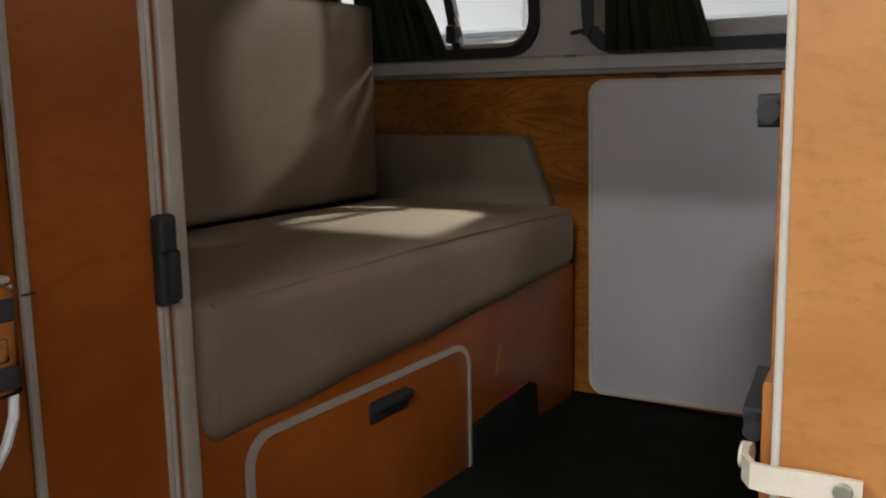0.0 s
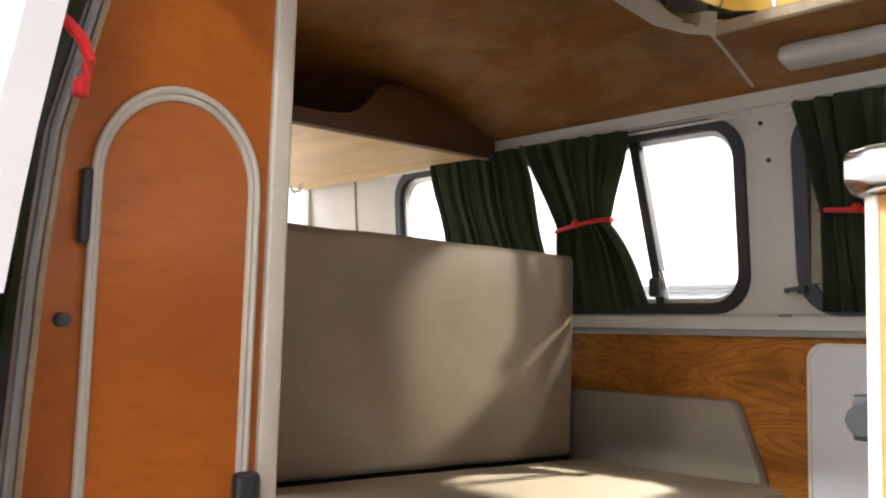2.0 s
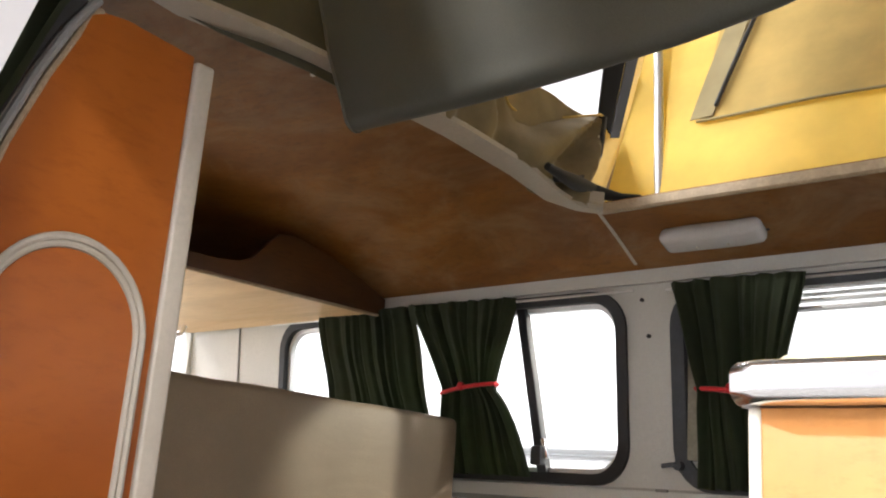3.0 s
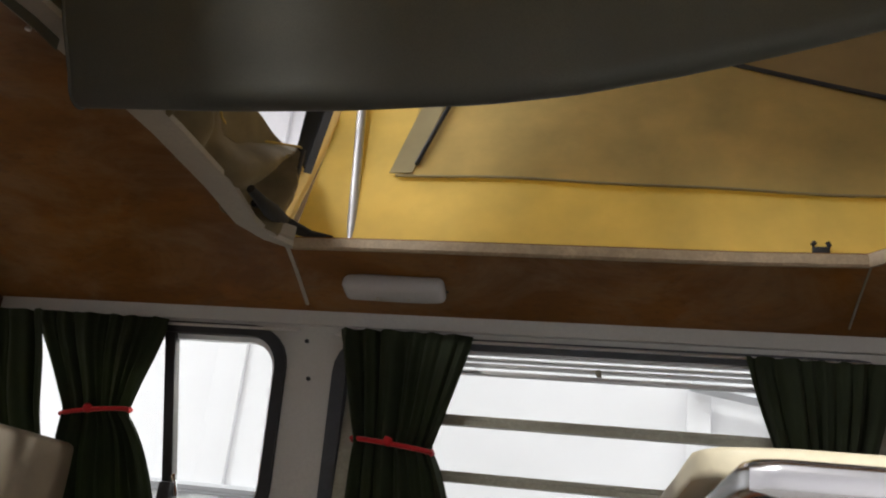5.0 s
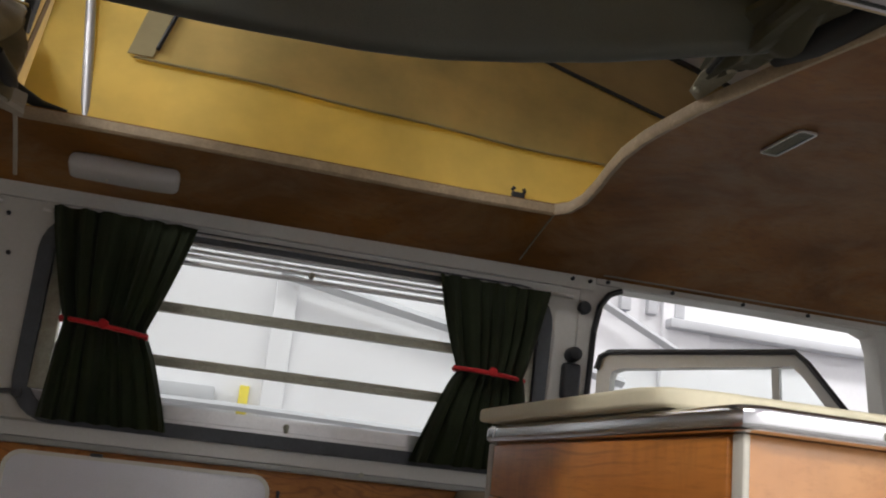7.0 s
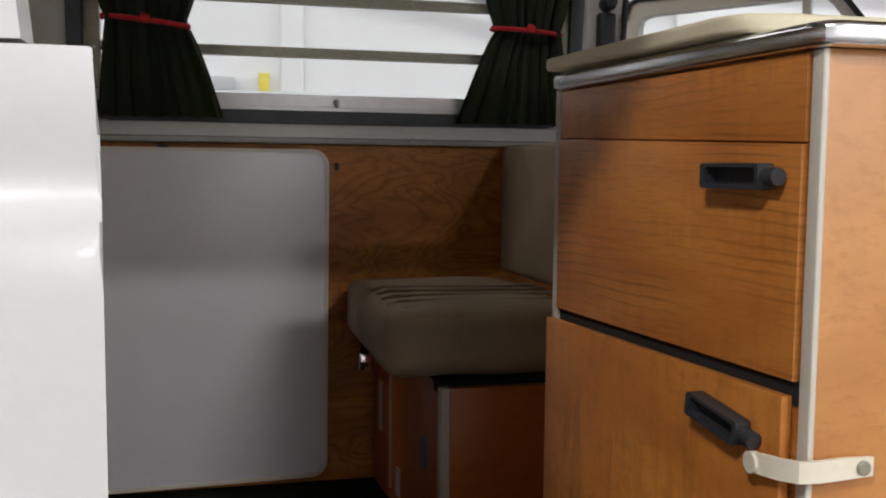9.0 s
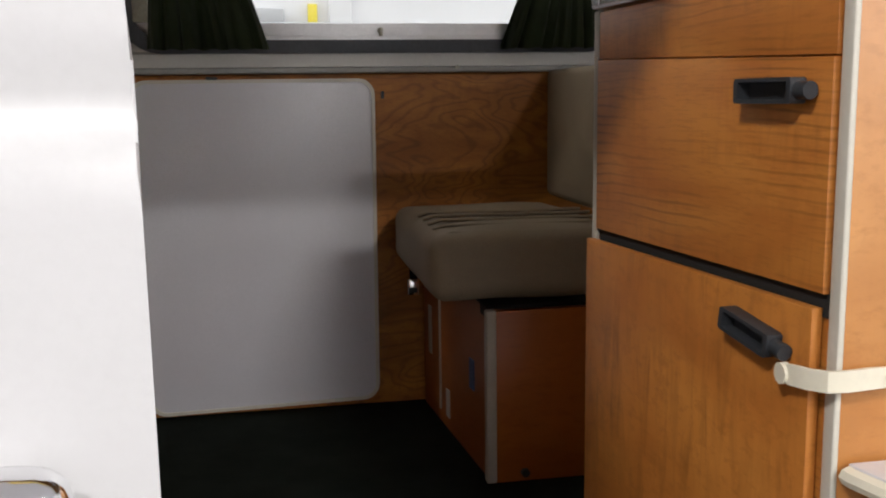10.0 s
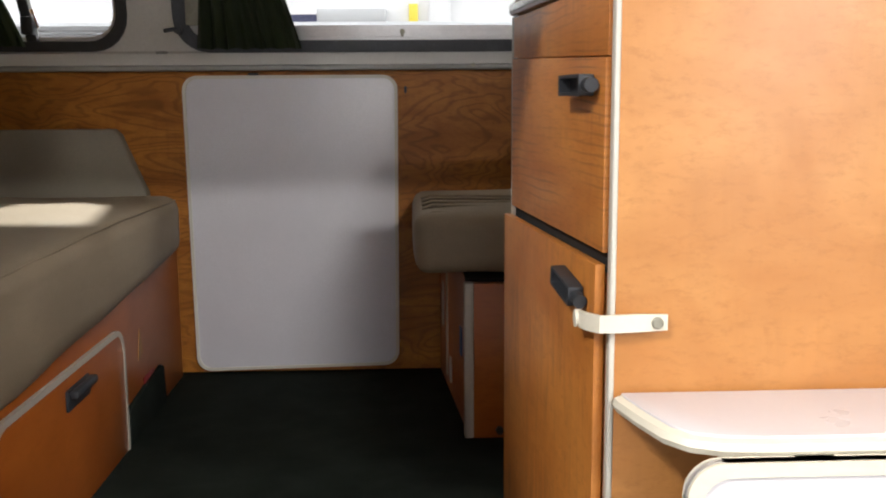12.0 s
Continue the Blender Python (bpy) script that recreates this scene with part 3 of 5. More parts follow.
def ceiling_mesh():
    x0, x1, y0, y1 = X0, X1, -1.47, -0.036
    cx, cy = 0.18, -0.73
    inner, outer = [], []
    n = len(HOLE)
    for i in range(n):
        for k in range(3):
            a, b = HOLE[i], HOLE[(i + 1) % n]
            inner.append((a[0] + (b[0] - a[0]) * k / 3, a[1] + (b[1] - a[1]) * k / 3))
    for u, v in inner:
        du, dv = u - cx, v - cy
        s = min((x1 - cx) / du if du > 1e-6 else ((x0 - cx) / du if du < -1e-6 else 1e9), (y1 - cy) / dv if dv > 1e-6 else ((y0 - cy) / dv if dv < -1e-6 else 1e9))
        outer.append([cx + du * s, cy + dv * s])
    for corner in ((x0, y0), (x1, y0), (x1, y1), (x0, y1)):
        j = min(range(len(outer)), key=lambda q: (outer[q][0] - corner[0]) ** 2 + (outer[q][1] - corner[1]) ** 2)
        outer[j] = list(corner)
    bm = bmesh.new()
    steps = 14
    loops = []
    for lift in (0.0, 0.018):
        rows = []
        for k in range(steps + 1):
            f = k / steps
            row = []
            for (iu, iv), (ou, ov) in zip(inner, outer):
                u, v = iu + (ou - iu) * f, iv + (ov - iv) * f
                row.append(bm.verts.new((u, v, ceil_z(v) + lift)))
            rows.append(row)
        loops.append(rows)
    m = len(inner)
    for rows in loops:
        for k in range(steps):
            for i in range(m):
                bm.faces.new((rows[k][i], rows[k][(i + 1) % m], rows[k + 1][(i + 1) % m], rows[k + 1][i]))
    for k in (0, steps):
        a, b = loops[0][k], loops[1][k]
        for i in range(m):
            bm.faces.new((a[i], a[(i + 1) % m], b[(i + 1) % m], b[i]))
    return bm


single("ceiling", ceiling_mesh(), WALNUT, "dark walnut plywood ceiling with a large roof opening", "ceiling", kind="structure")


def along_hole(first, last, lift):
    idx = [(first + k) % len(HOLE) for k in range((last - first) % len(HOLE) + 1)]
    return [(HOLE[i][0], HOLE[i][1], ceil_z(HOLE[i][1]) + lift) for i in idx]


def lip(first, last, high, wide, material, label, taper=0):
    pts = along_hole(first, last, 0.0)
    bm = bmesh.new()
    c = Vector((0.18, -0.73, 0))
    rows = []
    for i, p in enumerate(pts):
        p = Vector(p)
        a, b = Vector(pts[max(0, i - 1)]), Vector(pts[min(len(pts) - 1, i + 1)])
        d = (b - a)
        side = Vector((-d.y, d.x, 0)).normalized()
        if side.dot(c - p) < 0:
            side = -side
        inward = wide * min(1.0, 0.18 + 0.82 * i / taper) if taper else wide
        sec = [(-0.006, -0.005), (inward * 0.5, -0.007), (inward, -0.003), (inward, 0.006), (0.006, 0.014), (0.004, high), (-0.004, high)]
        rows.append([bm.verts.new(p + side * s + Vector((0, 0, h))) for s, h in sec])
    for i in range(len(rows) - 1):
        for k in range(len(rows[0])):
            j = (k + 1) % len(rows[0])
            bm.faces.new((rows[i][k], rows[i][j], rows[i + 1][j], rows[i + 1][k]))
    for r in (rows[0], rows[-1]):
        bm.faces.new(r)
    return single("trim", bm, material, label, "trim", kind="structure")


lip(0, 9, 0.036, 0.046, TRIM, "grey beige metal lip along the roof opening", 2.6)
lip(9, 27, 0.014, 0.006, EDGE_PLY, "pale sanded edge of the plywood roof opening")
lip(27, 32, 0.012, 0.008, EDGE_PLY, "pale rail along the side of the roof opening")


def seam(a, b, r=0.004, material=TRIM):
    pts = []
    for k in range(7):
        f = k / 6
        x, y = a[0] + (b[0] - a[0]) * f, a[1] + (b[1] - a[1]) * f
        pts.append((x, y, ceil_z(y) - 0.001))
    return single("trim", tube(pts, r, 6, 0.5), material, "pale joint strip between two ceiling panels", "trim", kind="structure")


seam((-0.292, -0.236), (-0.308, -0.066))
seam((0.690, -0.222), (0.680, -0.066), 0.0020, ALU_DULL)

# near side, ends and cab, which close the body round the opening
nb = [(near_y(z) - 0.012, z) for z in (-0.15, 0.3, 0.55, 0.72, 0.85, 0.976, 1.05, 1.10, 1.14, 1.2)]
nb2 = [(y - 0.03, z) for y, z in reversed(nb)]
single("wall_near_rear", prism([p for p in nb + nb2 if p[1] < 0.73], -0.212 - X0, lambda u, v, w: (X0 + w, u, v)), PAINT, "cream white painted body side behind the door opening", "wall", kind="structure")


def near_side(u, v, w):
    return (u, near_y(v) - 0.012 - w, v)


def near_rect(u0, u1, v0, v1, n=8):
    return [(u0 + (u1 - u0) * k / n, v0) for k in range(n)] + [(u1, v0 + (v1 - v0) * k / n) for k in range(n)] + [(u1 - (u1 - u0) * k / n, v1) for k in range(n)] + [(u0, v1 - (v1 - v0) * k / n) for k in range(n)]


single("wall_near_upper", ring_plate(near_rect(X0, -0.212, 0.722, 1.2), near_rect(-1.62, -0.82, 0.77, 1.10), 0.03, near_side), PAINT, "cream white painted body side with a rear window opening", "wall", kind="structure")
single("wall_near_front", prism([(0.98, -0.2), (X1, -0.2), (X1, 0.72), (0.98, 0.72)], 0.05, lambda u, v, w: (u, -1.52 + w, v)), PAINT, "cream white painted cab door", "wall", kind="structure")
single("wall_near_pillar", prism([(0.98, 0.721), (1.06, 0.721), (1.06, 1.2), (0.98, 1.2)], 0.05, lambda u, v, w: (u, -1.51 + w + 0.06 * max(0, v - 0.72), v)), PAINT, "cream white painted pillar", "wall", kind="structure")
single("wall_front_lower", box(X1, X1 + 0.05, -1.52, 0.09, -0.3, 0.66, 0.01), PAINT, "cream white painted nose of the camper", "wall", kind="structure")
single("windscreen_header", box(X1, X1 + 0.05, -1.50, 0.05, 1.135, 1.25, 0.01), PAINT, "cream white header above the windscreen", "wall", kind="structure")
wl = round_rect(-1.41, -0.04, 0.74, 1.165, 0.05)
single("wall_rear", ring_plate(on_rect(wl, -1.47, 0.06, -0.3, 1.30), wl, 0.04, lambda u, v, w: (X0 - w, u, v)), PAINT, "cream white tailgate with a wide window", "wall", kind="structure")

# ---- windows of the far side ----
win = thing("window_1", (-0.9, 0.01, 0.744), "sliding side window in a black rubber seal", "window", kind="structure")
outl = round_rect(W1[0] - 0.004, W1[1] + 0.006, 0.742, 1.134, 0.078)
inl = round_rect(W1[0] + 0.016, W1[1] - 0.016, 0.764, 1.112, 0.062)
part("seal", ring_plate(outl, inl, 0.03, lambda u, v, w: far(u, v, w - 0.010)), RUBBER, win)
outl = round_rect(W1[0] + 0.016, W1[1] - 0.016, 0.764, 1.112, 0.062)
inl = round_rect(W1[0] + 0.026, W1[1] - 0.026, 0.774, 1.102, 0.054)
part("window_frame", ring_plate(outl, inl, 0.016, lambda u, v, w: far(u, v, w + 0.006)), ALU, win)
part("divider", prism([(-0.568, 0.764), (-0.544, 0.764), (-0.598, 1.112), (-0.622, 1.112)], 0.022, lambda u, v, w: far(u, v, w - 0.006), 0.003), RUBBER, win)
part("catch", moved(box(-0.014, 0.014, -0.012, 0.012, -0.02, 0.02, 0.005), Matrix.Translation((-0.556, -0.022, 0.797))), BLACK_PLASTIC, win)
part("catch_plate", moved(box(-0.005, 0.005, -0.004, 0.004, -0.022, 0.022, 0.003), Matrix.Translation((-0.542, -0.02, 0.812)) @ pose(0, 0, 0, 0, -18, 0)), CHROME, win)
for a, c in ((W1[0] + 0.02, -0.556), (-0.548, W1[1] - 0.02)):
    p = part("pane", prism([(a, 0.768), (c, 0.768), (c - (0.052 if c < -0.5 else 0), 1.108), (a - (0.052 if a > -0.7 else 0), 1.108)], 0.004, lambda u, v, w: far(u, v, w + 0.012)), CLEAR, win, smooth=False)
    p.visible_shadow = False

win = thing("window_2", (0.26, 0.01, 0.742), "louvred side window with aluminium rails in a dark rubber seal", "window", kind="structure")
outl = round_rect(W2[0] - 0.004, W2[1] + 0.004, 0.738, 1.128, 0.078)
inl = round_rect(W2[0] + 0.024, W2[1] - 0.024, 0.764, 1.108, 0.058)
part("seal", ring_plate(outl, inl, 0.03, lambda u, v, w: far(u, v, w - 0.012)), SLATE_RUBBER, win)


def rail(x0, x1, z0, z1, y0, y1, r=0.002):
    return prism([(z0, y0), (z0, y1), (z1, y1), (z1, y0)], x1 - x0, lambda u, v, w: (x0 + w, wall_y(u) + v, u), r)


for z, h in ((1.1035, 0.0045), (1.0925, 0.003), (1.0815, 0.004), (1.066, 0.006)):
    part("window_frame", rail(W2[0] + 0.025, W2[1] - 0.025, z, z + h, -0.004, 0.016, 0.001), RAIL_ALU, win, "bright aluminium top rail")
part("window_frame", joined(rail(W2[0] + 0.025, W2[1] - 0.025, 0.772, 0.796, -0.004, 0.02), rail(W2[0] + 0.025, W2[1] - 0.025, 0.764, 0.771, -0.008, 0.02)), ALU, win, "bright aluminium bottom rail")
for s, xx in ((1, W2[0] + 0.025), (-1, W2[1] - 0.025)):
    part("window_frame", box(min(xx, xx + s * 0.03), max(xx, xx + s * 0.03), -0.022, 0.006, 0.797, 1.066, 0.003), ALU_DULL, win)
for z in (0.868, 0.970):
    part("slat", joined(rail(W2[0] + 0.056, W2[1] - 0.056, z, z + 0.010, -0.004, 0.016), rail(W2[0] + 0.056, W2[1] - 0.056, z + 0.011, z + 0.019, 0.0, 0.02)), ALU_DULL, win, "dull olive grey aluminium slat")
for z0, z1 in ((0.797, 0.868), (0.888, 0.970), (0.990, 1.066), (1.0735, 1.1030)):
    p = part("pane", prism([(W2[0] + 0.056, z0), (W2[1] - 0.056, z0), (W2[1] - 0.056, z1), (W2[0] + 0.056, z1)], 0.004, lambda u, v, w: far(u, v, w + 0.010)), CLEAR, win, smooth=False)
    p.visible_shadow = False
for xx, z in ((0.262, 1.079), (0.257, 0.782)):
    part("catch", joined(moved(tube([(0, 0, 0), (0, -0.012, 0)], 0.006, 10), Matrix.Translation((xx, wall_y(z), z))), box(xx - 0.0035, xx + 0.0035, -0.03, -0.016, z - 0.012, z + 0.004, 0.002)), ALU_DULL, win, "dull brass catch")

# ---- curtains ----


def curtain(name, x0, x1, z0, z1, y, folds, waist, phase, bottom=None, tie=True, slope=0.0, label=""):
    """Pleated cloth that hangs from a rod; waist: (height, left, right) of the band that gathers it."""
    base = thing(name, ((x0 + x1) / 2, y, z1), label, "curtain", "dark green curtains of the camper")
    bx0, bx1 = bottom or (x0, x1)
    wz, wl_, wr_ = waist

    def edge(z):
        if not tie:
            f = (z1 - z) / (z1 - z0)
            return x0 + (bx0 - x0) * f, x1 + (bx1 - x1) * f
        if z > wz:
            f = ((z1 - z) / (z1 - wz)) ** 1.25
            return x0 + (wl_ - x0) * f, x1 + (wr_ - x1) * f
        f = ((wz - z) / (wz - z0)) ** 0.75
        return wl_ + (bx0 - wl_) * f, wr_ + (bx1 - wr_) * f

    def f(u, v):
        z = z0 + (z1 - z0) * v
        a, b = edge(z)
        squeeze = (b - a) / max(abs(x1 - x0), 0.01)
        amp = (0.010 + 0.010 * (1 - squeeze)) * (0.75 + 0.35 * math.sin(5.1 * u + phase))
        if v > 0.96:
            amp *= 0.55
        ph = (u + 0.035 * math.sin(7.3 * u + phase) + 0.018 * math.sin(19 * u + 2 * phase)) * folds * 2 * math.pi + 0.9 * math.sin(2.2 * v + 3 * u + phase)
        amp *= 1 + 0.55 * noise.noise(Vector((u * 5, v * 1.5, phase)))
        w = amp * math.sin(ph) + 0.35 * amp * math.sin(2.3 * ph + phase) + 0.006 * math.sin(9 * v + 4 * u + phase)
        frill = 0.0012 * math.sin(u * folds * 5.3 + phase) * (1 if v > 0.985 or v < 0.015 else 0)
        return (a + (b - a) * u + 0.25 * amp * math.cos(ph), y + wall_y(z) + w, z + frill)

    part("cloth", sheet(f, int(folds * 16), 36, 0.0012), GREEN_CLOTH, base)
    if tie:
        pts = []
        for k in range(29):
            a = 2 * math.pi * k / 28
            cx, hw = (wl_ + wr_) / 2, (wr_ - wl_) / 2 + 0.006
            pts.append((cx + hw * math.cos(a), y + wall_y(wz) + 0.026 * math.sin(a), wz + slope * math.cos(a)))
        band = part("tie_band", tube(pts[:-1], 0.0050, 8, 1.5, True, up=(0, 1, 0)), RED_CLOTH, base, "bright red cloth tie band")
        kx = (wl_ + wr_) / 2
        part("knot", moved(box(-0.009, 0.009, -0.007, 0.007, -0.009, 0.009, 0.006, 3), Matrix.Translation((kx, y + wall_y(wz) - 0.029, wz + 0.003)) @ pose(0, 0, 0, 0, 20, 0)), RED_CLOTH, band, "red knot")
    return base


LBL = "dark green cloth curtain gathered by a red band"
curtain("curtain", -0.228, 0.032, 0.745, 1.128, -0.040, 7, (0.918, -0.172, -0.032), 0.4, (-0.192, 0.038), slope=-0.007, label=LBL)
curtain("curtain", 0.512, 0.752, 0.745, 1.116, -0.040, 7, (0.930, 0.573, 0.704), 2.1, (0.50, 0.735), slope=-0.004, label=LBL)
curtain("curtain", -0.905, -0.600, 0.752, 1.132, -0.045, 8, (0.934, -0.790, -0.656), 1.3, (-0.80, -0.556), slope=0.010, label=LBL)
curtain("curtain", -1.225, -0.892, 0.745, 1.134, -0.045, 8, (0.8, 0, 0), 3.0, (-1.15, -0.80), tie=False, label="dark green cloth curtain hanging loose behind the bench")

rodb = tube([(-1.45, -0.052, 1.126), (-0.32, -0.052, 1.126)], 0.003, 6)
single("curtain_rod", rodb, ALU, "thin metal curtain rod over the sliding window", "curtain rod")
single("curtain_rod", tube([(-0.25, -0.048, 1.122), (0.3, -0.048, 1.121), (0.80, -0.048, 1.119)], 0.003, 6), ALU, "thin metal curtain rod over the louvred window", "curtain rod")

# small fittings on the far side
for sx, sz in ((-0.310, 1.109), (-0.297, 1.036), (0.805, 1.158), (0.845, 1.158), (0.885, 1.162), (1.036, 1.162), (1.207, 1.162), (1.37, 1.162)):
    single("screw", moved(tube([(0, 0.002, 0), (0, -0.004, 0)], 0.0042, 10), Matrix.Translation((sx, wall_y(sz) - (0.013 if sz > 1.14 else 0.0), sz))), BLACK_PLASTIC, "small dark screw head in the painted body side", "screw", "screws in the body side")
h = thing("window_latch", (-0.24, -0.02, 0.788), "dark grey latch at the edge of the louvred window", "latch")
part("pivot", moved(tube([(0, 0, 0), (0, -0.02, 0)], 0.009, 10), Matrix.Translation((-0.232, -0.012, 0.786))), SLATE_RUBBER, h)
part("lever", tube([(-0.232, -0.028, 0.788), (-0.245, -0.032, 0.787), (-0.262, -0.034, 0.784)], 0.0045, 8), SLATE_RUBBER, h)
single("belt_clip", box(-0.288, -0.262, -0.012, -0.005, 0.736, 0.742, 0.002), GREY_STRIP, "small grey clip on the belt rail", "clip")
h = thing("door_striker", (0.822, -0.03, 0.96), "black door striker on the pillar by the cab", "door striker")
part("plate", box(0.802, 0.842, -0.046, -0.020, 0.905, 0.982, 0.009, 3), BLACK_PLASTIC, h)
part("knob", tube([(0.824, -0.022, 1.000), (0.824, -0.046, 1.000), (0.824, -0.056, 1.000), (0.824, -0.060, 1.000)], lambda f: 0.016 * (1.0 if f < 0.6 else 0.8 if f < 0.9 else 0.4), 14), BLACK_PLASTIC, h)
single("door_buffer", moved(tube([(0, 0, 0), (0, -0.010, 0), (0, -0.014, 0)], lambda f: 0.0145 if f < 0.9 else 0.011, 14), Matrix.Translation((0.841, -0.032, 1.102))), BLACK_PLASTIC, "round black rubber door buffer", "buffer")
single("ceiling_clip", box(0.745, 0.812, -0.05, -0.042, 1.117, 1.123, 0.002), ALU, "thin metal clip beside the curtain", "clip")

# ---- open cab door beyond the opening ----
HINGE, FREE = Vector((1.70, -0.085, 0)), Vector((1.12, 0.522, 0))
DDIR = (FREE - HINGE).normalized()
DOUT = Vector((DDIR.y, -DDIR.x, 0))


def on_door(u, v, w):
    p = HINGE + DDIR * u + DOUT * w
    return (p.x, p.y, v)


L = (FREE - HINGE).length
door = thing("cab_door", (1.66, 0.0, 0.0), "open cream white cab door with a quarter light", "door")
part("panel", prism([(0.02, -0.35), (L, -0.35), (L + 0.01, 0.70), (0.0, 0.70)], 0.05, on_door, 0.01), PAINT, door)
outl = [(0.0, 0.70), (0.295, 1.085), (0.325, 1.112), (L - 0.03, 1.108), (L - 0.005, 1.095), (L + 0.005, 1.06), (L + 0.008, 0.70)]
inl = [(0.055, 0.72), (0.308, 1.058), (0.335, 1.083), (L - 0.062, 1.070), (L - 0.04, 1.062), (L - 0.033, 1.04), (L - 0.03, 0.72)]
cab_frame = part("window_frame", ring_plate(outl, inl, 0.04, on_door), PAINT, door)
part("seal", tube([on_door(u, v + 0.006, -0.004) for u, v in outl[:-1]], 0.008, 6), RUBBER, cab_frame)
part("divider", prism([(0.350, 0.722), (0.367, 0.722), (0.383, 1.079), (0.365, 1.080)], 0.03, lambda u, v, w: on_door(u, v, w + 0.004)), PAINT, cab_frame)
p = part("pane", prism(inl, 0.004, lambda u, v, w: on_door(u, v, w + 0.018)), CLEAR, cab_frame, smooth=False)
p.visible_shadow = False

# ---- grey folding table leaning on the far wall ----
tb = thing("folding_table", (0.0, 0.0, 0.0), "grey laminate folding table top standing against the veneered wall", "table")


def tab(u, v, w):
    return (u - 0.005 * (1 - v / 0.67) * u / 0.24, 0.002 + w, 0.012 + v + 0.008 * (1 - v / 0.67) * (u + 0.23) / 0.47)


outl = round_rect(-0.232, 0.240, 0.0, 0.672, 0.03)
leaf = part("tabletop", prism(outl, 0.014, tab, 0.002), TABLE_GREY, tb)
inl = round_rect(-0.2295, 0.2375, 0.0025, 0.6695, 0.028)
outl2 = round_rect(-0.2365, 0.2445, -0.0040, 0.6765, 0.0335)
part("edge_band", ring_plate(outl2, inl, 0.018, lambda u, v, w: tab(u, v, w - 0.004)), PALE_STRIP, leaf, "cream plastic edge band")
part("clip", box(-0.088, -0.066, -0.012, 0.004, 0.688, 0.694, 0.002), BLACK_PLASTIC, tb, "small dark clip")
for sx, sz in ((0.262, 0.655),):
    single("table_catch", box(sx - 0.003, sx + 0.003, 0.012, 0.019, sz - 0.008, sz + 0.008, 0.002), BLACK_PLASTIC, "small black catch on the veneered wall", "catch")
single("panel_rivet", moved(tube([(0, 0, 0), (0, -0.003, 0)], 0.005, 10), Matrix.Translation((0.415, -0.004, 0.709))), ALU_DULL, "small metal rivet in the edge strip", "rivet")

# ---- bench with storage ----
bench = thing("bench_seat", (-0.5, -0.57, 0.0), "cherry veneered bench with khaki vinyl cushions and a storage flap", "bench")
BX = -0.262
part("front_panel", box(BX - 0.018, BX, -1.155, -0.02, 0.002, 0.30, 0.002), CHERRY_V, bench)
part("top_board", box(-0.80, BX - 0.019, -1.155, -0.005, 0.28, 0.30), CHERRY_V, bench)


def puff(x0, x1, y0, y1, z0, z1, r, crown, n=10, drop=None):
    """A stuffed cushion: rounded box, crowned on its broad faces."""
    bm = bmesh.new()
    bmesh.ops.create_cube(bm, size=1)
    bmesh.ops.transform(bm, matrix=Matrix.Translation(((x0 + x1) / 2, (y0 + y1) / 2, (z0 + z1) / 2)) @ Matrix.Diagonal((x1 - x0, y1 - y0, z1 - z0, 1)), verts=bm.verts)
    bmesh.ops.bevel(bm, geom=bm.edges[:], offset=r, segments=4, affect="EDGES", profile=0.5)
    bmesh.ops.subdivide_edges(bm, edges=[e for e in bm.edges if e.calc_length() > r * 2.5], cuts=n, use_grid_fill=True)
    cx, cy, cz = (x0 + x1) / 2, (y0 + y1) / 2, (z0 + z1) / 2
    for v in bm.verts:
        fx, fy, fz = [(v.co[i] - c) / ((b - a) / 2) for i, (c, a, b) in enumerate(((cx, x0, x1), (cy, y0, y1), (cz, z0, z1)))]
        bulge = (1 - min(1, abs(fx)) ** 4) * (1 - min(1, abs(fy)) ** 4), (1 - min(1, abs(fy)) ** 4) * (1 - min(1, abs(fz)) ** 4), (1 - min(1, abs(fx)) ** 4) * (1 - min(1, abs(fz)) ** 4)
        v.co.z += crown[2] * bulge[0] * fz
        v.co.x += crown[0] * bulge[1] * fx
        v.co.y += crown[1] * bulge[2] * fy
        wob = noise.noise(Vector((v.co.x * 9, v.co.y * 9, v.co.z * 9)))
        v.co.z += 0.003 * wob
        v.co.x += 0.0025 * noise.noise(Vector((v.co.y * 7, v.co.z * 11, 3.1)))
        if drop:
            v.co.z += drop(v.co.x, v.co.y, v.co.z)
    return bm


def seat_drop(x, y, z):
    low = max(0.0, (0.36 - z) / 0.12)
    return -0.128 * min(1.0, low) * max(0.0, (-0.05 - y) / 1.05) * max(0, min(1, (x + 0.45) / 0.2))


cushion = part("seat_cushion", puff(-0.745, -0.243, -1.105, -0.042, 0.300, 0.425, 0.028, (0.010, 0.004, 0.010), 14, seat_drop), VINYL, bench, "khaki vinyl seat cushion")
back = puff(-0.84, -0.745, -1.13, -0.062, 0.431, 0.868, 0.014, (0.012, 0.002, 0.002), 12)
part("backrest", back, VINYL, bench, "khaki vinyl backrest with a straight top edge")
part("seam", tube([(-0.2495 + 0.0010 * math.sin(31 * y), y, 0.4160 + 0.0018 * math.sin(9 * y) + 0.006 * (1 - ((y + 0.575) / 0.53) ** 4)) for y in np.linspace(-1.085, -0.065, 48)], 0.0030, 8), VINYL, cushion)
part("seam", tube([(-0.2425, -1.090 + 0.030 * f, 0.270 + 0.130 * f) for f in np.linspace(0.0, 1.0, 8)], 0.0018, 6), VINYL, cushion)
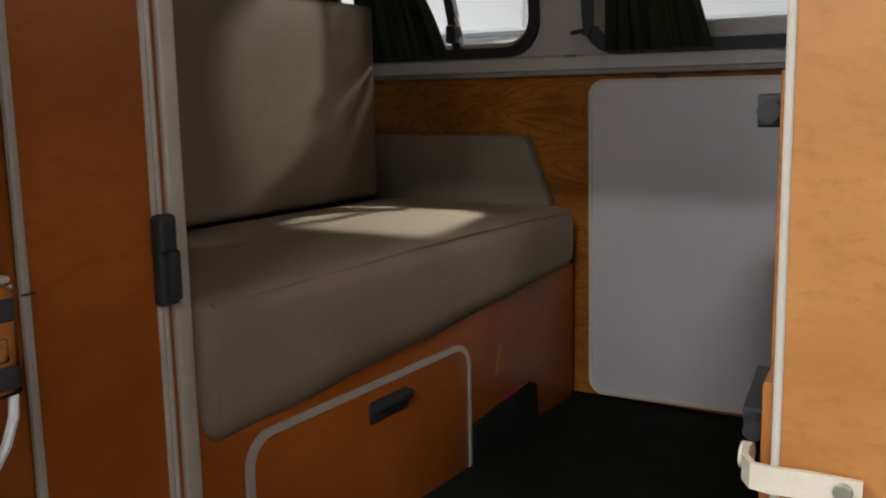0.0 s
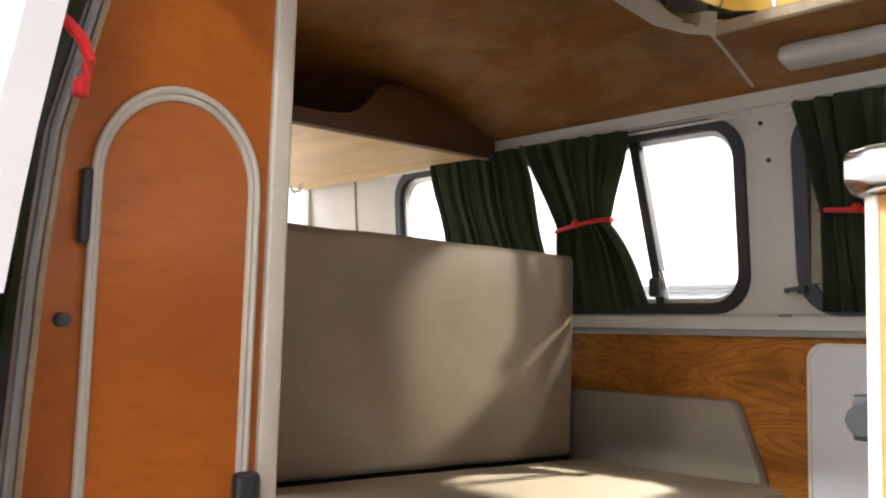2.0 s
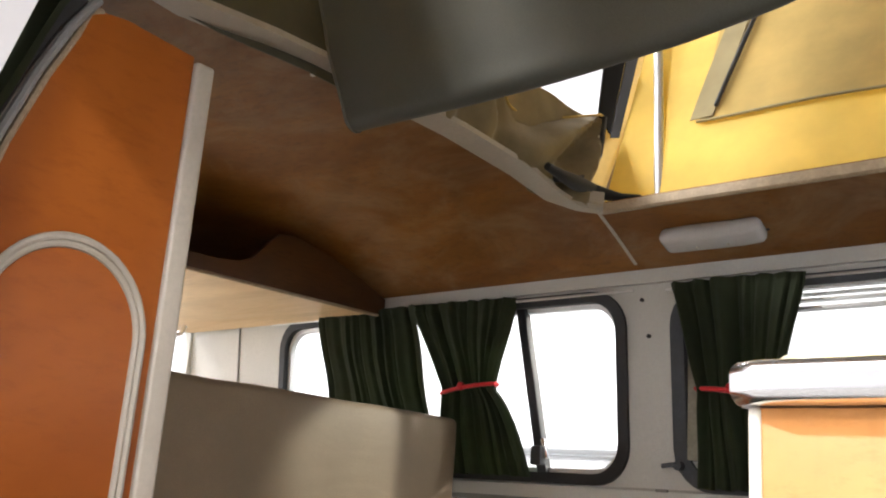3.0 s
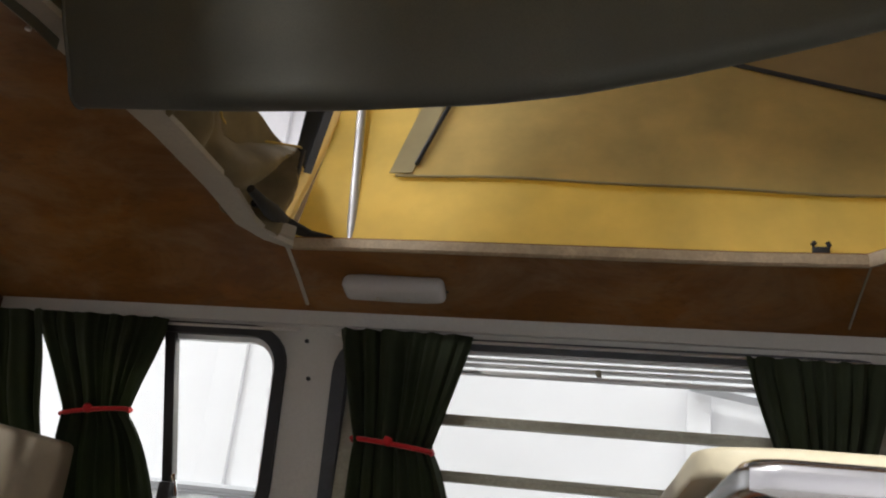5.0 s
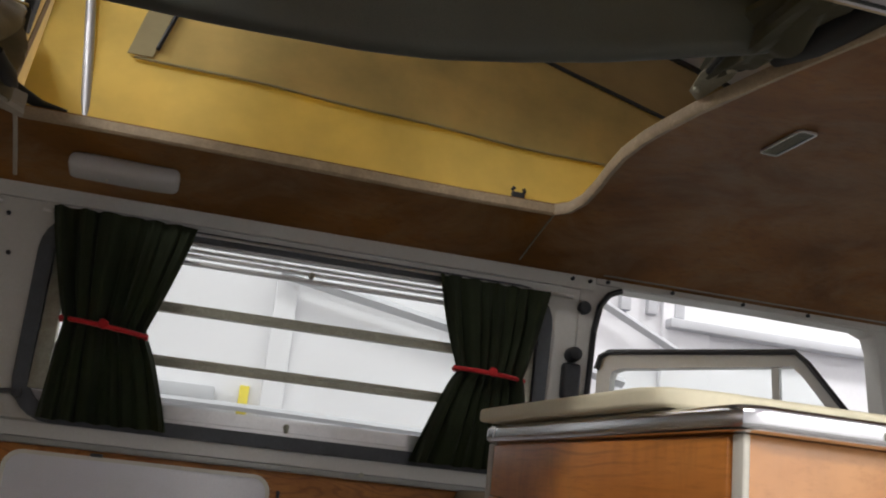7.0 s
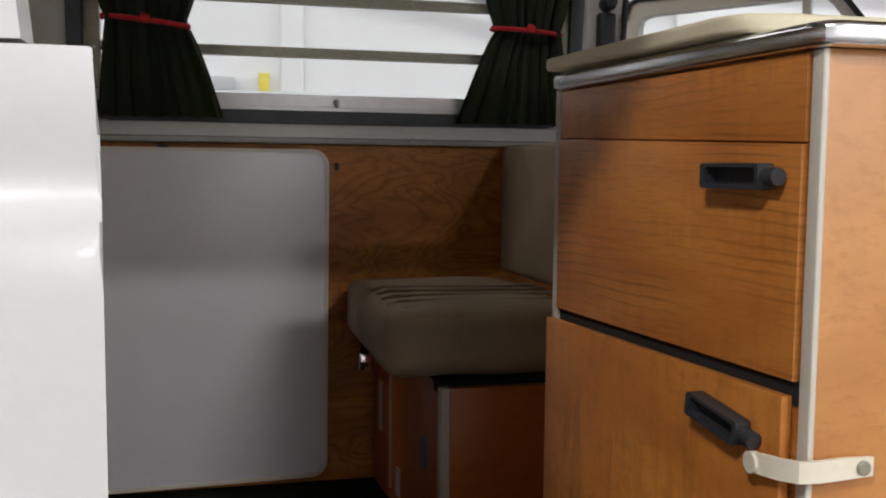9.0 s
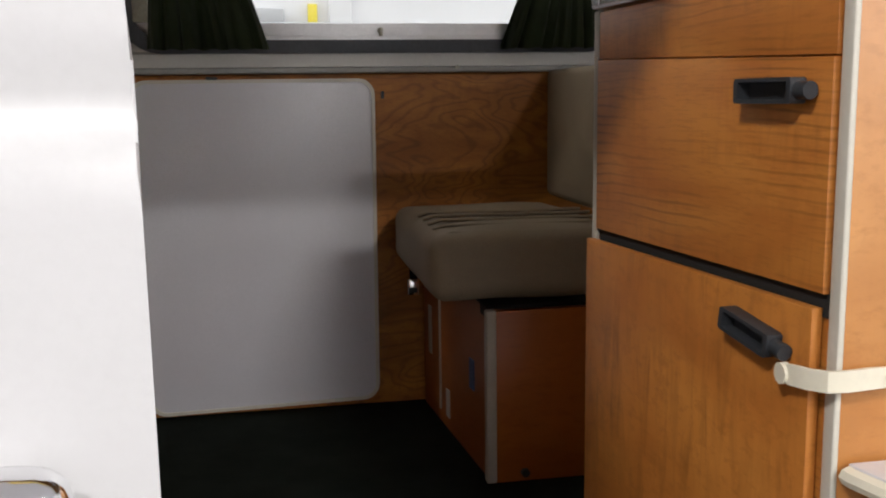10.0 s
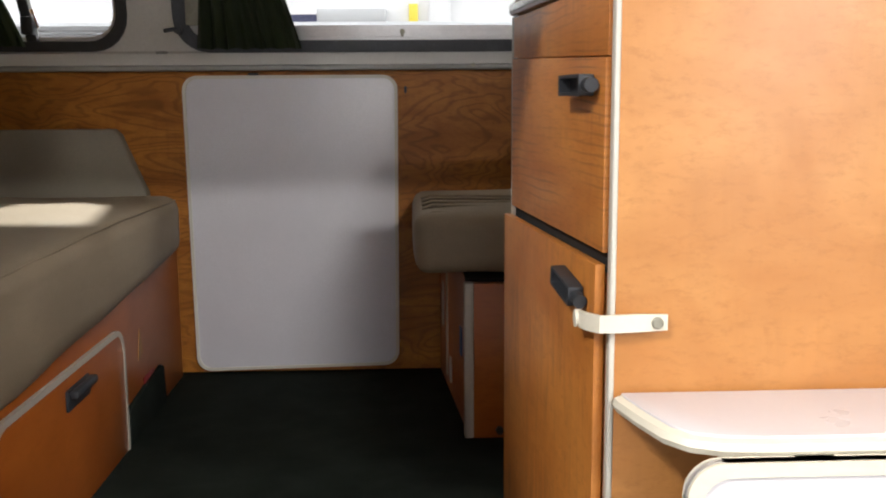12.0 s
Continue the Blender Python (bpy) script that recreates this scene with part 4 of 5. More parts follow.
flap = part("storage_flap", prism(round_rect(-1.025, -0.481, -0.030, 0.224, 0.038), 0.006, lambda u, v, w: (BX + 0.001 + w, u, v), 0.001), CHERRY_V, bench, "cherry veneered storage flap with rounded corners")
outl, inl = round_rect(-1.035, -0.473, -0.035, 0.233, 0.046), round_rect(-1.024, -0.481, -0.025, 0.223, 0.038)
part("flap_trim", ring_plate(outl, inl, 0.007, lambda u, v, w: (BX + 0.002 + w, u, v)), TRIM, flap, "grey beige plastic trim")
part("flap_handle", box(BX + 0.006, BX + 0.012, -0.775, -0.672, 0.170, 0.204, 0.004), BLACK_PLASTIC, flap, "black recessed plastic handle")
part("grip", box(BX + 0.012, BX + 0.026, -0.772, -0.675, 0.190, 0.203, 0.004), BLACK_PLASTIC, flap)
part("kick_board", prism([(-0.468, 0.002), (-0.205, 0.002), (-0.215, 0.084), (-0.230, 0.090), (-0.34, 0.082), (-0.455, 0.072), (-0.466, 0.066)], 0.010, lambda u, v, w: (BX + w, u, v), 0.003), CARPET, bench, "dark carpeted kick board at the foot of the bench")
part("sticker", prism([(-0.368, 0.138), (-0.334, 0.146), (-0.340, 0.168), (-0.350, 0.196), (-0.361, 0.170)], 0.0015, lambda u, v, w: (BX + w, u, v)), STICKER_YELLOW, bench, "small faded orange sticker")
part("sticker", box(BX, BX + 0.0025, -0.34, -0.265, 0.072, 0.095, 0.001), STICKER_RED, bench, "small dark red label")
arm = [(-0.80, 0.40), (-0.318, 0.40), (-0.325, 0.432), (-0.376, 0.560), (-0.390, 0.572), (-0.80, 0.572)]
part("armrest", prism(arm, 0.034, lambda u, v, w: (u, 0.016 - w, v), 0.006), ARM_VINYL, bench, "grey vinyl padded side cushion with a slanted end")
# Added board whose near-black colour paints the shade behind the backrest.
part("gap_shadow_board", box(-0.86, -0.79, -1.15, -0.02, 0.30, 0.80), DARK_VOID, bench, "near-black board added for the shade behind the backrest")

# ---- engine deck and rear shelf ----
single("rear_deck", box(X0, -0.862, -1.40, 0.018, 0.45, 0.62, 0.01), LINEN, "pale cream mattress over the engine deck", "mattress")
SHX = -1.02
sh = thing("rear_shelf", (-1.4, -0.7, 1.11), "dark wooden overhead shelf across the rear", "shelf")
lipo = [(-1.40, 1.108), (-0.050, 1.122), (-0.050, 1.164), (-0.13, 1.194), (-0.25, 1.232), (-0.36, 1.250), (-0.40, 1.244), (-0.435, 1.212), (-0.465, 1.172), (-0.50, 1.156), (-0.56, 1.150), (-1.40, 1.146)]
part("front_board", prism(lipo, 0.014, lambda u, v, w: (SHX - w, u, v), 0.002), SHELF_WOOD, sh)
part("edge_band", tube([(SHX - 0.002, -1.40, 1.106), (SHX - 0.002, -0.050, 1.120)], 0.004, 6), EDGE_PLY, sh)
part("bottom_board", prism([(SHX - 0.014, -1.40), (SHX - 0.014, -0.052), (X0 + 0.01, -0.052), (X0 + 0.01, -1.40)], 0.012, lambda u, v, w: (u, v, 1.116 + w + 0.01 * (v + 1.40) / 1.35)), PALE_PLY, sh, "pale plywood underside")
# Added near-black sheet that paints the shade inside the shelf.
part("rear_shade_sheet", box(X0 + 0.012, X0 + 0.02, -1.38, -0.06, 1.135, 1.26), DARK_VOID, sh)
h = thing("coat_hook", (-1.75, -0.2, 1.1), "small metal hook under the rear shelf", "hook")
part("hook", tube([(-1.70, -0.165, 1.118), (-1.70, -0.175, 1.095), (-1.69, -0.20, 1.085), (-1.69, -0.215, 1.10)], 0.006, 8), ALU, h)

# ---- wardrobe beside the sliding door ----
WX = -0.200
ward = thing("wardrobe", (-0.45, -1.28, 0.0), "tall cherry veneered wardrobe with an arched door and pale trim", "wardrobe")
zs = (0.0, 0.2, 0.346, 0.533, 0.72, 0.85, 0.93, 0.976, 1.05, 1.10)
outer = [(near_y(z), z) for z in zs] + [(-1.308, 1.128), (-1.295, 1.135), (-1.270, 1.138), (-1.189, 1.131)]
front = outer + [(-1.189, 0.0)]
part("front_panel", prism(front, 0.016, lambda u, v, w: (WX - w, u, v), 0.0015), CHERRY_V, ward)
part("side_panel", box(-0.75, WX - 0.017, -1.183, -1.167, 0.0, 1.128, 0.001), CHERRY_V, ward)
part("back_panel", prism(front, 0.012, lambda u, v, w: (-0.75 - w, u, v)), CHERRY_V, ward)
part("corner_post", box(WX - 0.018, WX + 0.005, -1.1885, -1.1650, 0.0, 1.126, 0.004, 3), TRIM, ward, "grey beige plastic corner strip")
part("edge_band", tube([(WX - 0.004, y - 0.001, z) for y, z in outer[:-2]], 0.0048, 8), EDGE_PLY, ward, "pale sanded edge")


def arch(half, base, spring, top, cy, n=24):
    pts = [(cy - half, base)]
    for k in range(n + 1):
        a = math.pi * (1 - k / n)
        pts.append((cy + half * math.cos(a), spring + (top - spring) * math.sin(a)))
    pts.append((cy + half, base))
    return pts


ACY = -1.2868
dr = part("door", prism(arch(0.078, 0.05, 0.815, 0.900, ACY), 0.005, lambda u, v, w: (WX + 0.0015 + w, u, v), 0.001), CHERRY_V, ward, "arched cherry veneered wardrobe door")
for hw, ht, r, cy in ((0.0812, 0.9050, 0.0042, ACY), (0.0765, 0.8975, 0.0036, ACY + 0.0030 - 0.0045)):
    part("door_trim", tube([(WX + 0.007, u, v) for u, v in arch(hw, 0.045, 0.815, ht, cy)], r, 8), TRIM, dr, "grey beige plastic trim round the arch")
part("handle", box(WX + 0.006, WX + 0.022, -1.2200, -1.1935, 0.449, 0.546, 0.006, 3), BLACK_PLASTIC, dr, "black plastic latch")
part("lever", box(WX + 0.020, WX + 0.032, -1.2262, -1.2080, 0.508, 0.545, 0.004, 3), BLACK_PLASTIC, dr)
part("lever", box(WX + 0.022, WX + 0.027, -1.2125, -1.1960, 0.455, 0.508, 0.003), BLACK_PLASTIC, dr)
for z in (0.753, 0.12):
    part("hinge", box(WX + 0.003, WX + 0.016, -1.3815, -1.3725, z, z + 0.066, 0.003), BLACK_PLASTIC, dr, "black hinge")
part("lock", moved(tube([(0, 0, 0), (0.012, 0, 0)], 0.0064, 14), Matrix.Translation((WX, -1.389, 0.686))), SLATE_RUBBER, ward, "small dark round lock")
part("joint", box(WX + 0.010, WX + 0.0128, -1.372, -1.358, 0.4898, 0.4915), BLACK_PLASTIC, ward, "fine joint line in the trim")

# body seal between wardrobe and sliding door
sealz = (-0.1, 0.2, 0.4, 0.55, 0.72, 0.85, 0.976, 1.05, 1.10, 1.14)
single("trim", tube([(-0.200, near_y(z) - 0.036, z) for z in sealz], 0.016, 8), RUBBER, "dark rubber seal of the sliding door opening", "trim", kind="structure")
single("trim", tube([(-0.192, near_y(z) - 0.0145, z) for z in sealz], 0.0050, 8), SEAL_GREY, "grey rubber edge of the door seal", "trim", kind="structure")

# ---- sliding door, pushed back along the body ----
sd = thing("sliding_door", (-0.6, -1.53, GROUND + 0.2), "open glossy white sliding door pushed back along the body", "door")


def skin_y(z, off):
    base = float(np.interp(z, [-0.3, 0.0, 0.35, 0.55, 0.618, 0.630, 0.640, 0.652, 0.664, 0.80, 0.95, 1.10, 1.2], [-1.512, -1.528, -1.537, -1.534, -1.5305, -1.526, -1.517, -1.515, -1.519, -1.498, -1.468, -1.425, -1.385]))
    return base + off + 0.004


zz = [-0.3, -0.1, 0.1, 0.3, 0.5, 0.60, 0.618, 0.630, 0.640, 0.652, 0.664, 0.70, 0.80, 0.95, 1.05, 1.15, 1.2]
low = [z for z in zz if z <= 0.70]
sec = [(skin_y(z, 0), z) for z in low] + [(skin_y(z, 0.024), z) for z in reversed(low)]
part("panel", prism(sec, 1.05, lambda u, v, w: (-0.028 - 0.03 * max(0.0, v - 0.58) - 0.9 * (u - skin_y(v, 0)) - w, u, v), 0.003, 2), DOOR_WHITE, sd)


def on_skin(u, v, w):
    return (u, skin_y(v, 0.030 - w), v)


outl = []
for side in ("front", "top", "rear", "bottom"):
    n = 8
    for k in range(n):
        f = k / n
        outl.append({"front": (-0.060 - 0.06 * f, 0.702 + 0.49 * f), "top": (-0.120 - 0.937 * f, 1.192), "rear": (-1.057 - 0.02 * f, 1.192 - 0.49 * f), "bottom": (-1.077 + 1.017 * f, 0.702)}[side])
inl = []
for side in ("front", "top", "rear", "bottom"):
    n = 8
    for k in range(n):
        f = k / n
        inl.append({"front": (-0.145 - 0.03 * f, 0.76 + 0.36 * f), "top": (-0.175 - 0.827 * f, 1.12), "rear": (-1.002 - 0.005 * f, 1.12 - 0.36 * f), "bottom": (-1.007 + 0.862 * f, 0.76)}[side])
sd_frame = part("window_frame", ring_plate(outl, inl, 0.030, on_skin), DOOR_WHITE, sd)
part("seal", tube([on_skin(u, v, 0.012) for u, v in inl], 0.009, 8, 1.0, True), RUBBER, sd_frame)
p = part("pane", prism([(-0.10, 0.76), (-1.0, 0.76), (-1.0, 0.88), (-1.0, 1.0), (-1.0, 1.12), (-0.13, 1.12), (-0.12, 1.0), (-0.112, 0.88)], 0.004, lambda u, v, w: on_skin(u, v, w + 0.012)), CLEAR, sd_frame, smooth=False)
p.visible_shadow = False
lt = part("latch_plate", box(-0.0520, -0.0400, -1.512, -1.474, 0.450, 0.534, 0.004), CHROME, sd, "chrome latch plate on the door edge")
part("latch_slot", box(-0.0430, -0.0385, -1.506, -1.4765, 0.506, 0.524, 0.002), BLACK_PLASTIC, lt)
part("latch_slot", box(-0.0430, -0.0385, -1.506, -1.4765, 0.456, 0.474, 0.002), BLACK_PLASTIC, lt)
part("latch_cap", box(-0.0500, -0.0385, -1.510, -1.478, 0.5345, 0.540, 0.002), ALU, lt)
part("latch_tongue", box(-0.0400, -0.0350, -1.500, -1.486, 0.478, 0.496, 0.002), CHROME, lt)
hy = skin_y(0.48, 0)
hn = part("door_handle", tube([(x, hy - 0.024, 0.4835) for x in (-0.205, -0.195, -0.15, -0.10, -0.082, -0.072, -0.066, -0.062, -0.0595)], lambda f: 0.0165 * float(np.interp(f, [0, 0.125, 0.5, 0.625, 0.75, 0.875, 1.0], [0.6, 0.95, 1.0, 0.93, 0.78, 0.52, 0.12])), 20), CHROME, sd, "rounded chrome pull handle")
part("lock_button", moved(tube([(0, 0, 0), (0, -0.006, 0)], 0.006, 12), Matrix.Translation((-0.105, hy - 0.038, 0.477))), BLACK_PLASTIC, hn)
part("neck", box(-0.155, -0.08, hy - 0.016, hy + 0.002, 0.474, 0.490, 0.004), CHROME, hn)
part("inner_grip", tube([(-0.045, -1.480, 0.452), (-0.044, -1.482, 0.435), (-0.045, -1.489, 0.415), (-0.048, -1.501, 0.395), (-0.052, -1.515, 0.38)], 0.004, 8), DOOR_WHITE, sd, "white plastic pull")

# curtain of the sliding door's window
dc = thing("door_curtain", (-0.17, -1.40, 1.12), "dark green curtain with a red band on the sliding door", "curtain", "dark green curtains of the camper")


def dcf(u, v):
    z = 0.66 + 0.50 * v
    x = -0.150 - 0.20 * u
    return (x, near_y(z) - 0.046 + 0.010 * math.sin(u * 40) + 0.004 * math.sin(11 * v + 7 * u), z)


part("cloth", sheet(dcf, 40, 16, 0.0012), GREEN_CLOTH, dc)
dc_band = part("tie_band", tube([(-0.10, -1.446, 0.921), (-0.10, -1.433, 0.914), (-0.10, -1.421, 0.903), (-0.10, -1.415, 0.888), (-0.102, -1.417, 0.874)], 0.0052, 8), RED_CLOTH, dc, "bright red cloth tie band")
part("knot", moved(box(-0.006, 0.006, -0.006, 0.006, -0.008, 0.008, 0.004, 3), Matrix.Translation((-0.102, -1.420, 0.866))), RED_CLOTH, dc_band, "red knot")

# ---- single seat facing the bench ----
seat = thing("single_seat", (0.5, -0.25, 0.0), "single seat with a khaki vinyl cushion on a cherry veneered box", "seat")
part("side_panel", box(0.382, 0.80, -0.468, -0.452, 0.004, 0.300, 0.002), CHERRY_V, seat)


def seat_front(u, v, w):
    """u: along the front from the corner post to the wall; w: out of the panel."""
    return (0.374 - 0.036 * u - w, -0.4515 + 0.4455 * u, v)


part("front_panel", prism([(0.0, 0.004), (1.0, 0.004), (1.0, 0.300), (0.0, 0.300)], -0.014, seat_front), CHERRY_V, seat)
part("corner_post", box(0.365, 0.383, -0.4705, -0.4515, 0.004, 0.302, 0.004, 3), TRIM, seat, "grey beige plastic corner strip")
# Board coloured near-black to paint the shade under the cushion.
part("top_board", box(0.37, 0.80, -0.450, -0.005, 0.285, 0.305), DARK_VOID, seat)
single_cushion = part("seat_cushion", puff(0.277, 0.603, -0.476, -0.020, 0.320, 0.430, 0.024, (0.004, 0.003, 0.006), 8), VINYL, seat, "khaki vinyl seat cushion")
for yy, lift in ((-0.448, 0.4295), (-0.40, 0.4355), (-0.35, 0.4380), (-0.295, 0.4390), (-0.24, 0.4390)):
    part("seam", tube([(x, yy, lift + 0.002 * math.sin(9 * x) - 0.012 * max(0.0, (0.313 - x) / 0.03) ** 2) for x in np.linspace(0.291, 0.60, 16)], 0.0060, 8, 0.55), VINYL, single_cushion, "raised piping along the cushion top")
part("seam", tube([(0.2865, -0.4665, z) for z in np.linspace(0.345, 0.410, 5)], 0.0022, 6), VINYL, single_cushion)
part("backrest", box(0.604, 0.664, -0.80, -0.004, 0.440, 0.702, 0.014, 4), VINYL, seat, "khaki vinyl backrest")
part("door_edge", prism([(0.70, 0.03), (0.716, 0.03), (0.716, 0.28), (0.70, 0.28)], 0.003, seat_front), TRIM, seat, "pale edge of the front flap")
part("label", prism([(0.86, 0.125), (0.91, 0.125), (0.91, 0.225), (0.86, 0.225)], 0.002, seat_front), STICKER_WHITE, seat, "pale paper label")
part("sticker", prism([(0.19, 0.135), (0.25, 0.135), (0.25, 0.19), (0.19, 0.19)], 0.002, seat_front), STICKER_BLUE, seat, "small blue sticker")
part("sticker", prism([(0.56, 0.03), (0.61, 0.03), (0.61, 0.085), (0.56, 0.085)], 0.002, seat_front), STICKER_WHITE, seat, "small pale sticker")
part("bolt", moved(tube([(0, 0, 0), (0, -0.008, 0)], 0.008, 6), Matrix.Translation((0.431, -0.468, 0.020))), BLACK_PLASTIC, seat, "dark bolt head")
buckle = thing("belt_buckle", (0.302, -0.10, 0.30), "bright metal seat belt buckle hanging below the cushion", "seat belt")
part("buckle", box(0.290, 0.312, -0.108, -0.092, 0.258, 0.292, 0.004), CHROME, buckle)
part("slot", box(0.294, 0.308, -0.1092, -0.1078, 0.264, 0.274, 0.0005), BLACK_PLASTIC, buckle)
part("webbing", box(0.294, 0.310, -0.102, -0.098, 0.286, 0.322, 0.001), STRAP_BLACK, buckle, "black belt webbing")

# ---- kitchen cabinet ----
kit = thing("kitchen_cabinet", (0.7, -1.08, 0.0), "cherry veneered kitchen cabinet with a drawer and a flap door", "cabinet")
CA, CB = Vector((0.4580, -1.297, 0)), Vector((0.415, -0.868, 0))
CDIR = (CB - CA).normalized()
COUT = Vector((-CDIR.y, CDIR.x, 0))
CL = (CB - CA).length


def face(u, v, w):
    p = CA + CDIR * u + COUT * w
    return (p.x, p.y, v)


part("front_frame", prism([(0.0, 0.004), (CL, 0.004), (CL, 0.744), (0.0, 0.744)], -0.016, face), CHERRY_H, kit)
part("side_panel", box(0.4590, 1.05, -1.2975, -1.280, 0.004, 0.744, 0.001), CHERRY_SIDE, kit)
part("far_panel", box(0.433, 1.05, -0.884, -0.870, 0.004, 0.744), CHERRY_H, kit)
part("back_panel", box(1.035, 1.05, -1.285, -0.885, 0.004, 0.744), CHERRY_H, kit)
part("corner_post", box(0.4540, 0.4596, -1.2992, -1.2840, 0.004, 0.744, 0.0018, 3), PALE_STRIP, kit, "pale plastic corner strip")
part("far_edge", prism([(CL - 0.001, 0.004), (CL + 0.011, 0.004), (CL + 0.011, 0.744), (CL - 0.001, 0.744)], 0.006, face, 0.002), TRIM, kit, "pale plastic edge strip")
part("top_front", prism([(0.0142, 0.675), (CL - 0.004, 0.689), (CL - 0.004, 0.742), (0.0142, 0.742)], 0.006, face, 0.0015), CHERRY_H, kit)
drawer = part("drawer_front", prism([(0.0145, 0.490), (CL - 0.004, 0.490), (CL - 0.004, 0.6875), (0.0145, 0.6735)], 0.008, face, 0.0015), CHERRY_H, kit, "cherry veneered drawer front")
part("gap", prism([(0.0145, 0.470), (CL - 0.004, 0.470), (CL - 0.004, 0.492), (0.0145, 0.492)], 0.002, face), DARK_VOID, kit)


def flap_face(u, v, w):
    return face(u, v, w + 0.002 + 0.004 * u / CL)


kit_flap = part("flap_door", prism([(0.0195, 0.012), (CL + 0.003, 0.012), (CL + 0.003, 0.478), (0.0195, 0.478)], 0.011, flap_face, 0.002), CHERRY_FLAP, kit, "cherry veneered flap door standing slightly proud")


def bar_handle(u0, u1, z, tilt, to_world, lift):
    """A black pull: hollow grip on two feet, with a thumb latch at one end."""
    bm = bmesh.new()
    own = ring_plate(round_rect(-0.5 * (u1 - u0), 0.5 * (u1 - u0) - 0.014, -0.0105, 0.0105, 0.003, 2), round_rect(-0.5 * (u1 - u0) + 0.006, 0.5 * (u1 - u0) - 0.019, -0.0072, 0.0072, 0.002, 2), 0.015, lambda u, v, w: (u, v, w + 0.009))
    joined(bm, own)
    joined(bm, box(-0.5 * (u1 - u0) + 0.004, 0.5 * (u1 - u0) - 0.02, -0.008, 0.008, 0.008, 0.012))
    joined(bm, moved(tube([(0, 0, 0), (0.010, 0, 0), (0.016, 0, 0)], 0.0072, 12), Matrix.Translation((0.5 * (u1 - u0) - 0.016, 0, 0.0155))))
    for s in (-0.024, 0.020):
        joined(bm, moved(tube([(0, 0, 0), (0, 0, 0.010)], 0.005, 8), Matrix.Translation((s, -0.006, 0))))
    ca, sa = math.cos(radians(tilt)), math.sin(radians(tilt))
    uc = (u0 + u1) / 2
    for v in bm.verts:
        a, b, c = v.co
        v.co = to_world(uc - (a * ca - b * sa), z + a * sa + b * ca, c + lift)
    return bm


part("handle", bar_handle(0.029, 0.121, 0.6485, 0, face, 0.001), BLACK_PLASTIC, drawer, "black plastic drawer pull")
part("handle", bar_handle(0.040, 0.125, 0.4435, -9, flap_face, 0.003), BLACK_PLASTIC, kit_flap, "black plastic flap pull")
strap = thing("latch_strap", (0.45, -1.3, 0.42), "cream plastic latch strap round the cabinet corner", "strap")
sp = [(0.433, -1.260), (0.434, -1.271), (0.438, -1.288), (0.446, -1.302), (0.457, -1.306), (0.480, -1.303), (0.508, -1.301)]
bm = bmesh.new()
rows = []
for i, (sx, sy) in enumerate(sp):
    a, c = sp[max(0, i - 1)], sp[min(len(sp) - 1, i + 1)]
    d = Vector((c[0] - a[0], c[1] - a[1], 0)).normalized()
    nrm = Vector((-d.y, d.x, 0))
    nrm = nrm if nrm.dot(Vector((-0.3, -1, 0))) > 0 else -nrm
    hw = 0.0085 if 0 < i < len(sp) - 1 else 0.0075
    rows.append([bm.verts.new(Vector((sx, sy, 0.4215 + 0.0045 * min(1.0, i / 4) + h)) + nrm * t) for h, t in ((-hw, 0), (-hw, 0.004), (hw, 0.004), (hw, 0))])
for i in range(len(rows) - 1):
    for k in range(4):
        bm.faces.new((rows[i][k], rows[i][(k + 1) % 4], rows[i + 1][(k + 1) % 4], rows[i + 1][k]))
bm.faces.new(rows[0])
bm.faces.new(rows[-1])
part("band", bm, CREAM_PLASTIC, strap)
part("stud", moved(tube([(0, 0, 0), (-0.007, 0, 0)], 0.009, 12), Matrix.Translation((0.434, -1.262, 0.4215))), CREAM_PLASTIC, strap)
part("rivet", moved(tube([(0, 0, 0), (0, -0.0045, 0), (0, -0.0055, 0)], lambda f: 0.0058 if f < 0.8 else 0.0045, 12), Matrix.Translation((0.498, -1.3035, 0.426))), ALU_DULL, strap, "metal rivet")

top = thing("worktop", (0.7, -1.08, 0.744), "worktop with a bright metal edge and a cream lid", "worktop")
wo = [(0.444, -1.292), (0.449, -1.306), (0.462, -1.312), (1.06, -1.312), (1.06, -0.86), (0.404, -0.86)]
part("metal_edge", prism(wo, 0.019, lambda u, v, w: (u, v, 0.7445 + w), 0.006, 4), EDGE_METAL, top, "polished metal edge")
lo = [(0.4255, -1.185), (0.4290, -1.205), (0.4370, -1.217), (0.4520, -1.2235), (0.4750, -1.2260), (1.055, -1.240), (1.055, -0.864), (0.3930, -0.864)]
part("lid", prism(lo, 0.0155, lambda u, v, w: (u, v, 0.7655 + w), 0.004, 3), CREAM_LID, top, "cream laminate lid")
for rx in (0.56, 0.75, 0.94):
    part("rivet", moved(tube([(0, 0, 0), (0, -0.003, 0)], 0.0045, 10), Matrix.Translation((rx, -1.312, 0.753))), ALU_DULL, top)

# ---- folding shelf on the outside of the cabinet ----
sf = thing("folding_shelf", (0.75, -1.36, 0.34), "white laminate folding shelf with cream edges on the cabinet side", "shelf")
so = [(0.466, -1.3035), (0.466, -1.312), (0.476, -1.355), (0.488, -1.395), (0.502, -1.414), (0.525, -1.424), (0.56, -1.427), (1.02, -1.427), (1.02, -1.3035)]
up_leaf = part("upper_leaf", prism(so, 0.006, lambda u, v, w: (u, v, 0.3515 + w), 0.001), WHITE_LAMINATE, sf)
part("edge_band", tube([(u, v - 0.001, 0.3475) for u, v in so[:-1]], 0.0095, 8, 0.85), CREAM_PLASTIC, up_leaf, "cream plastic edge band")
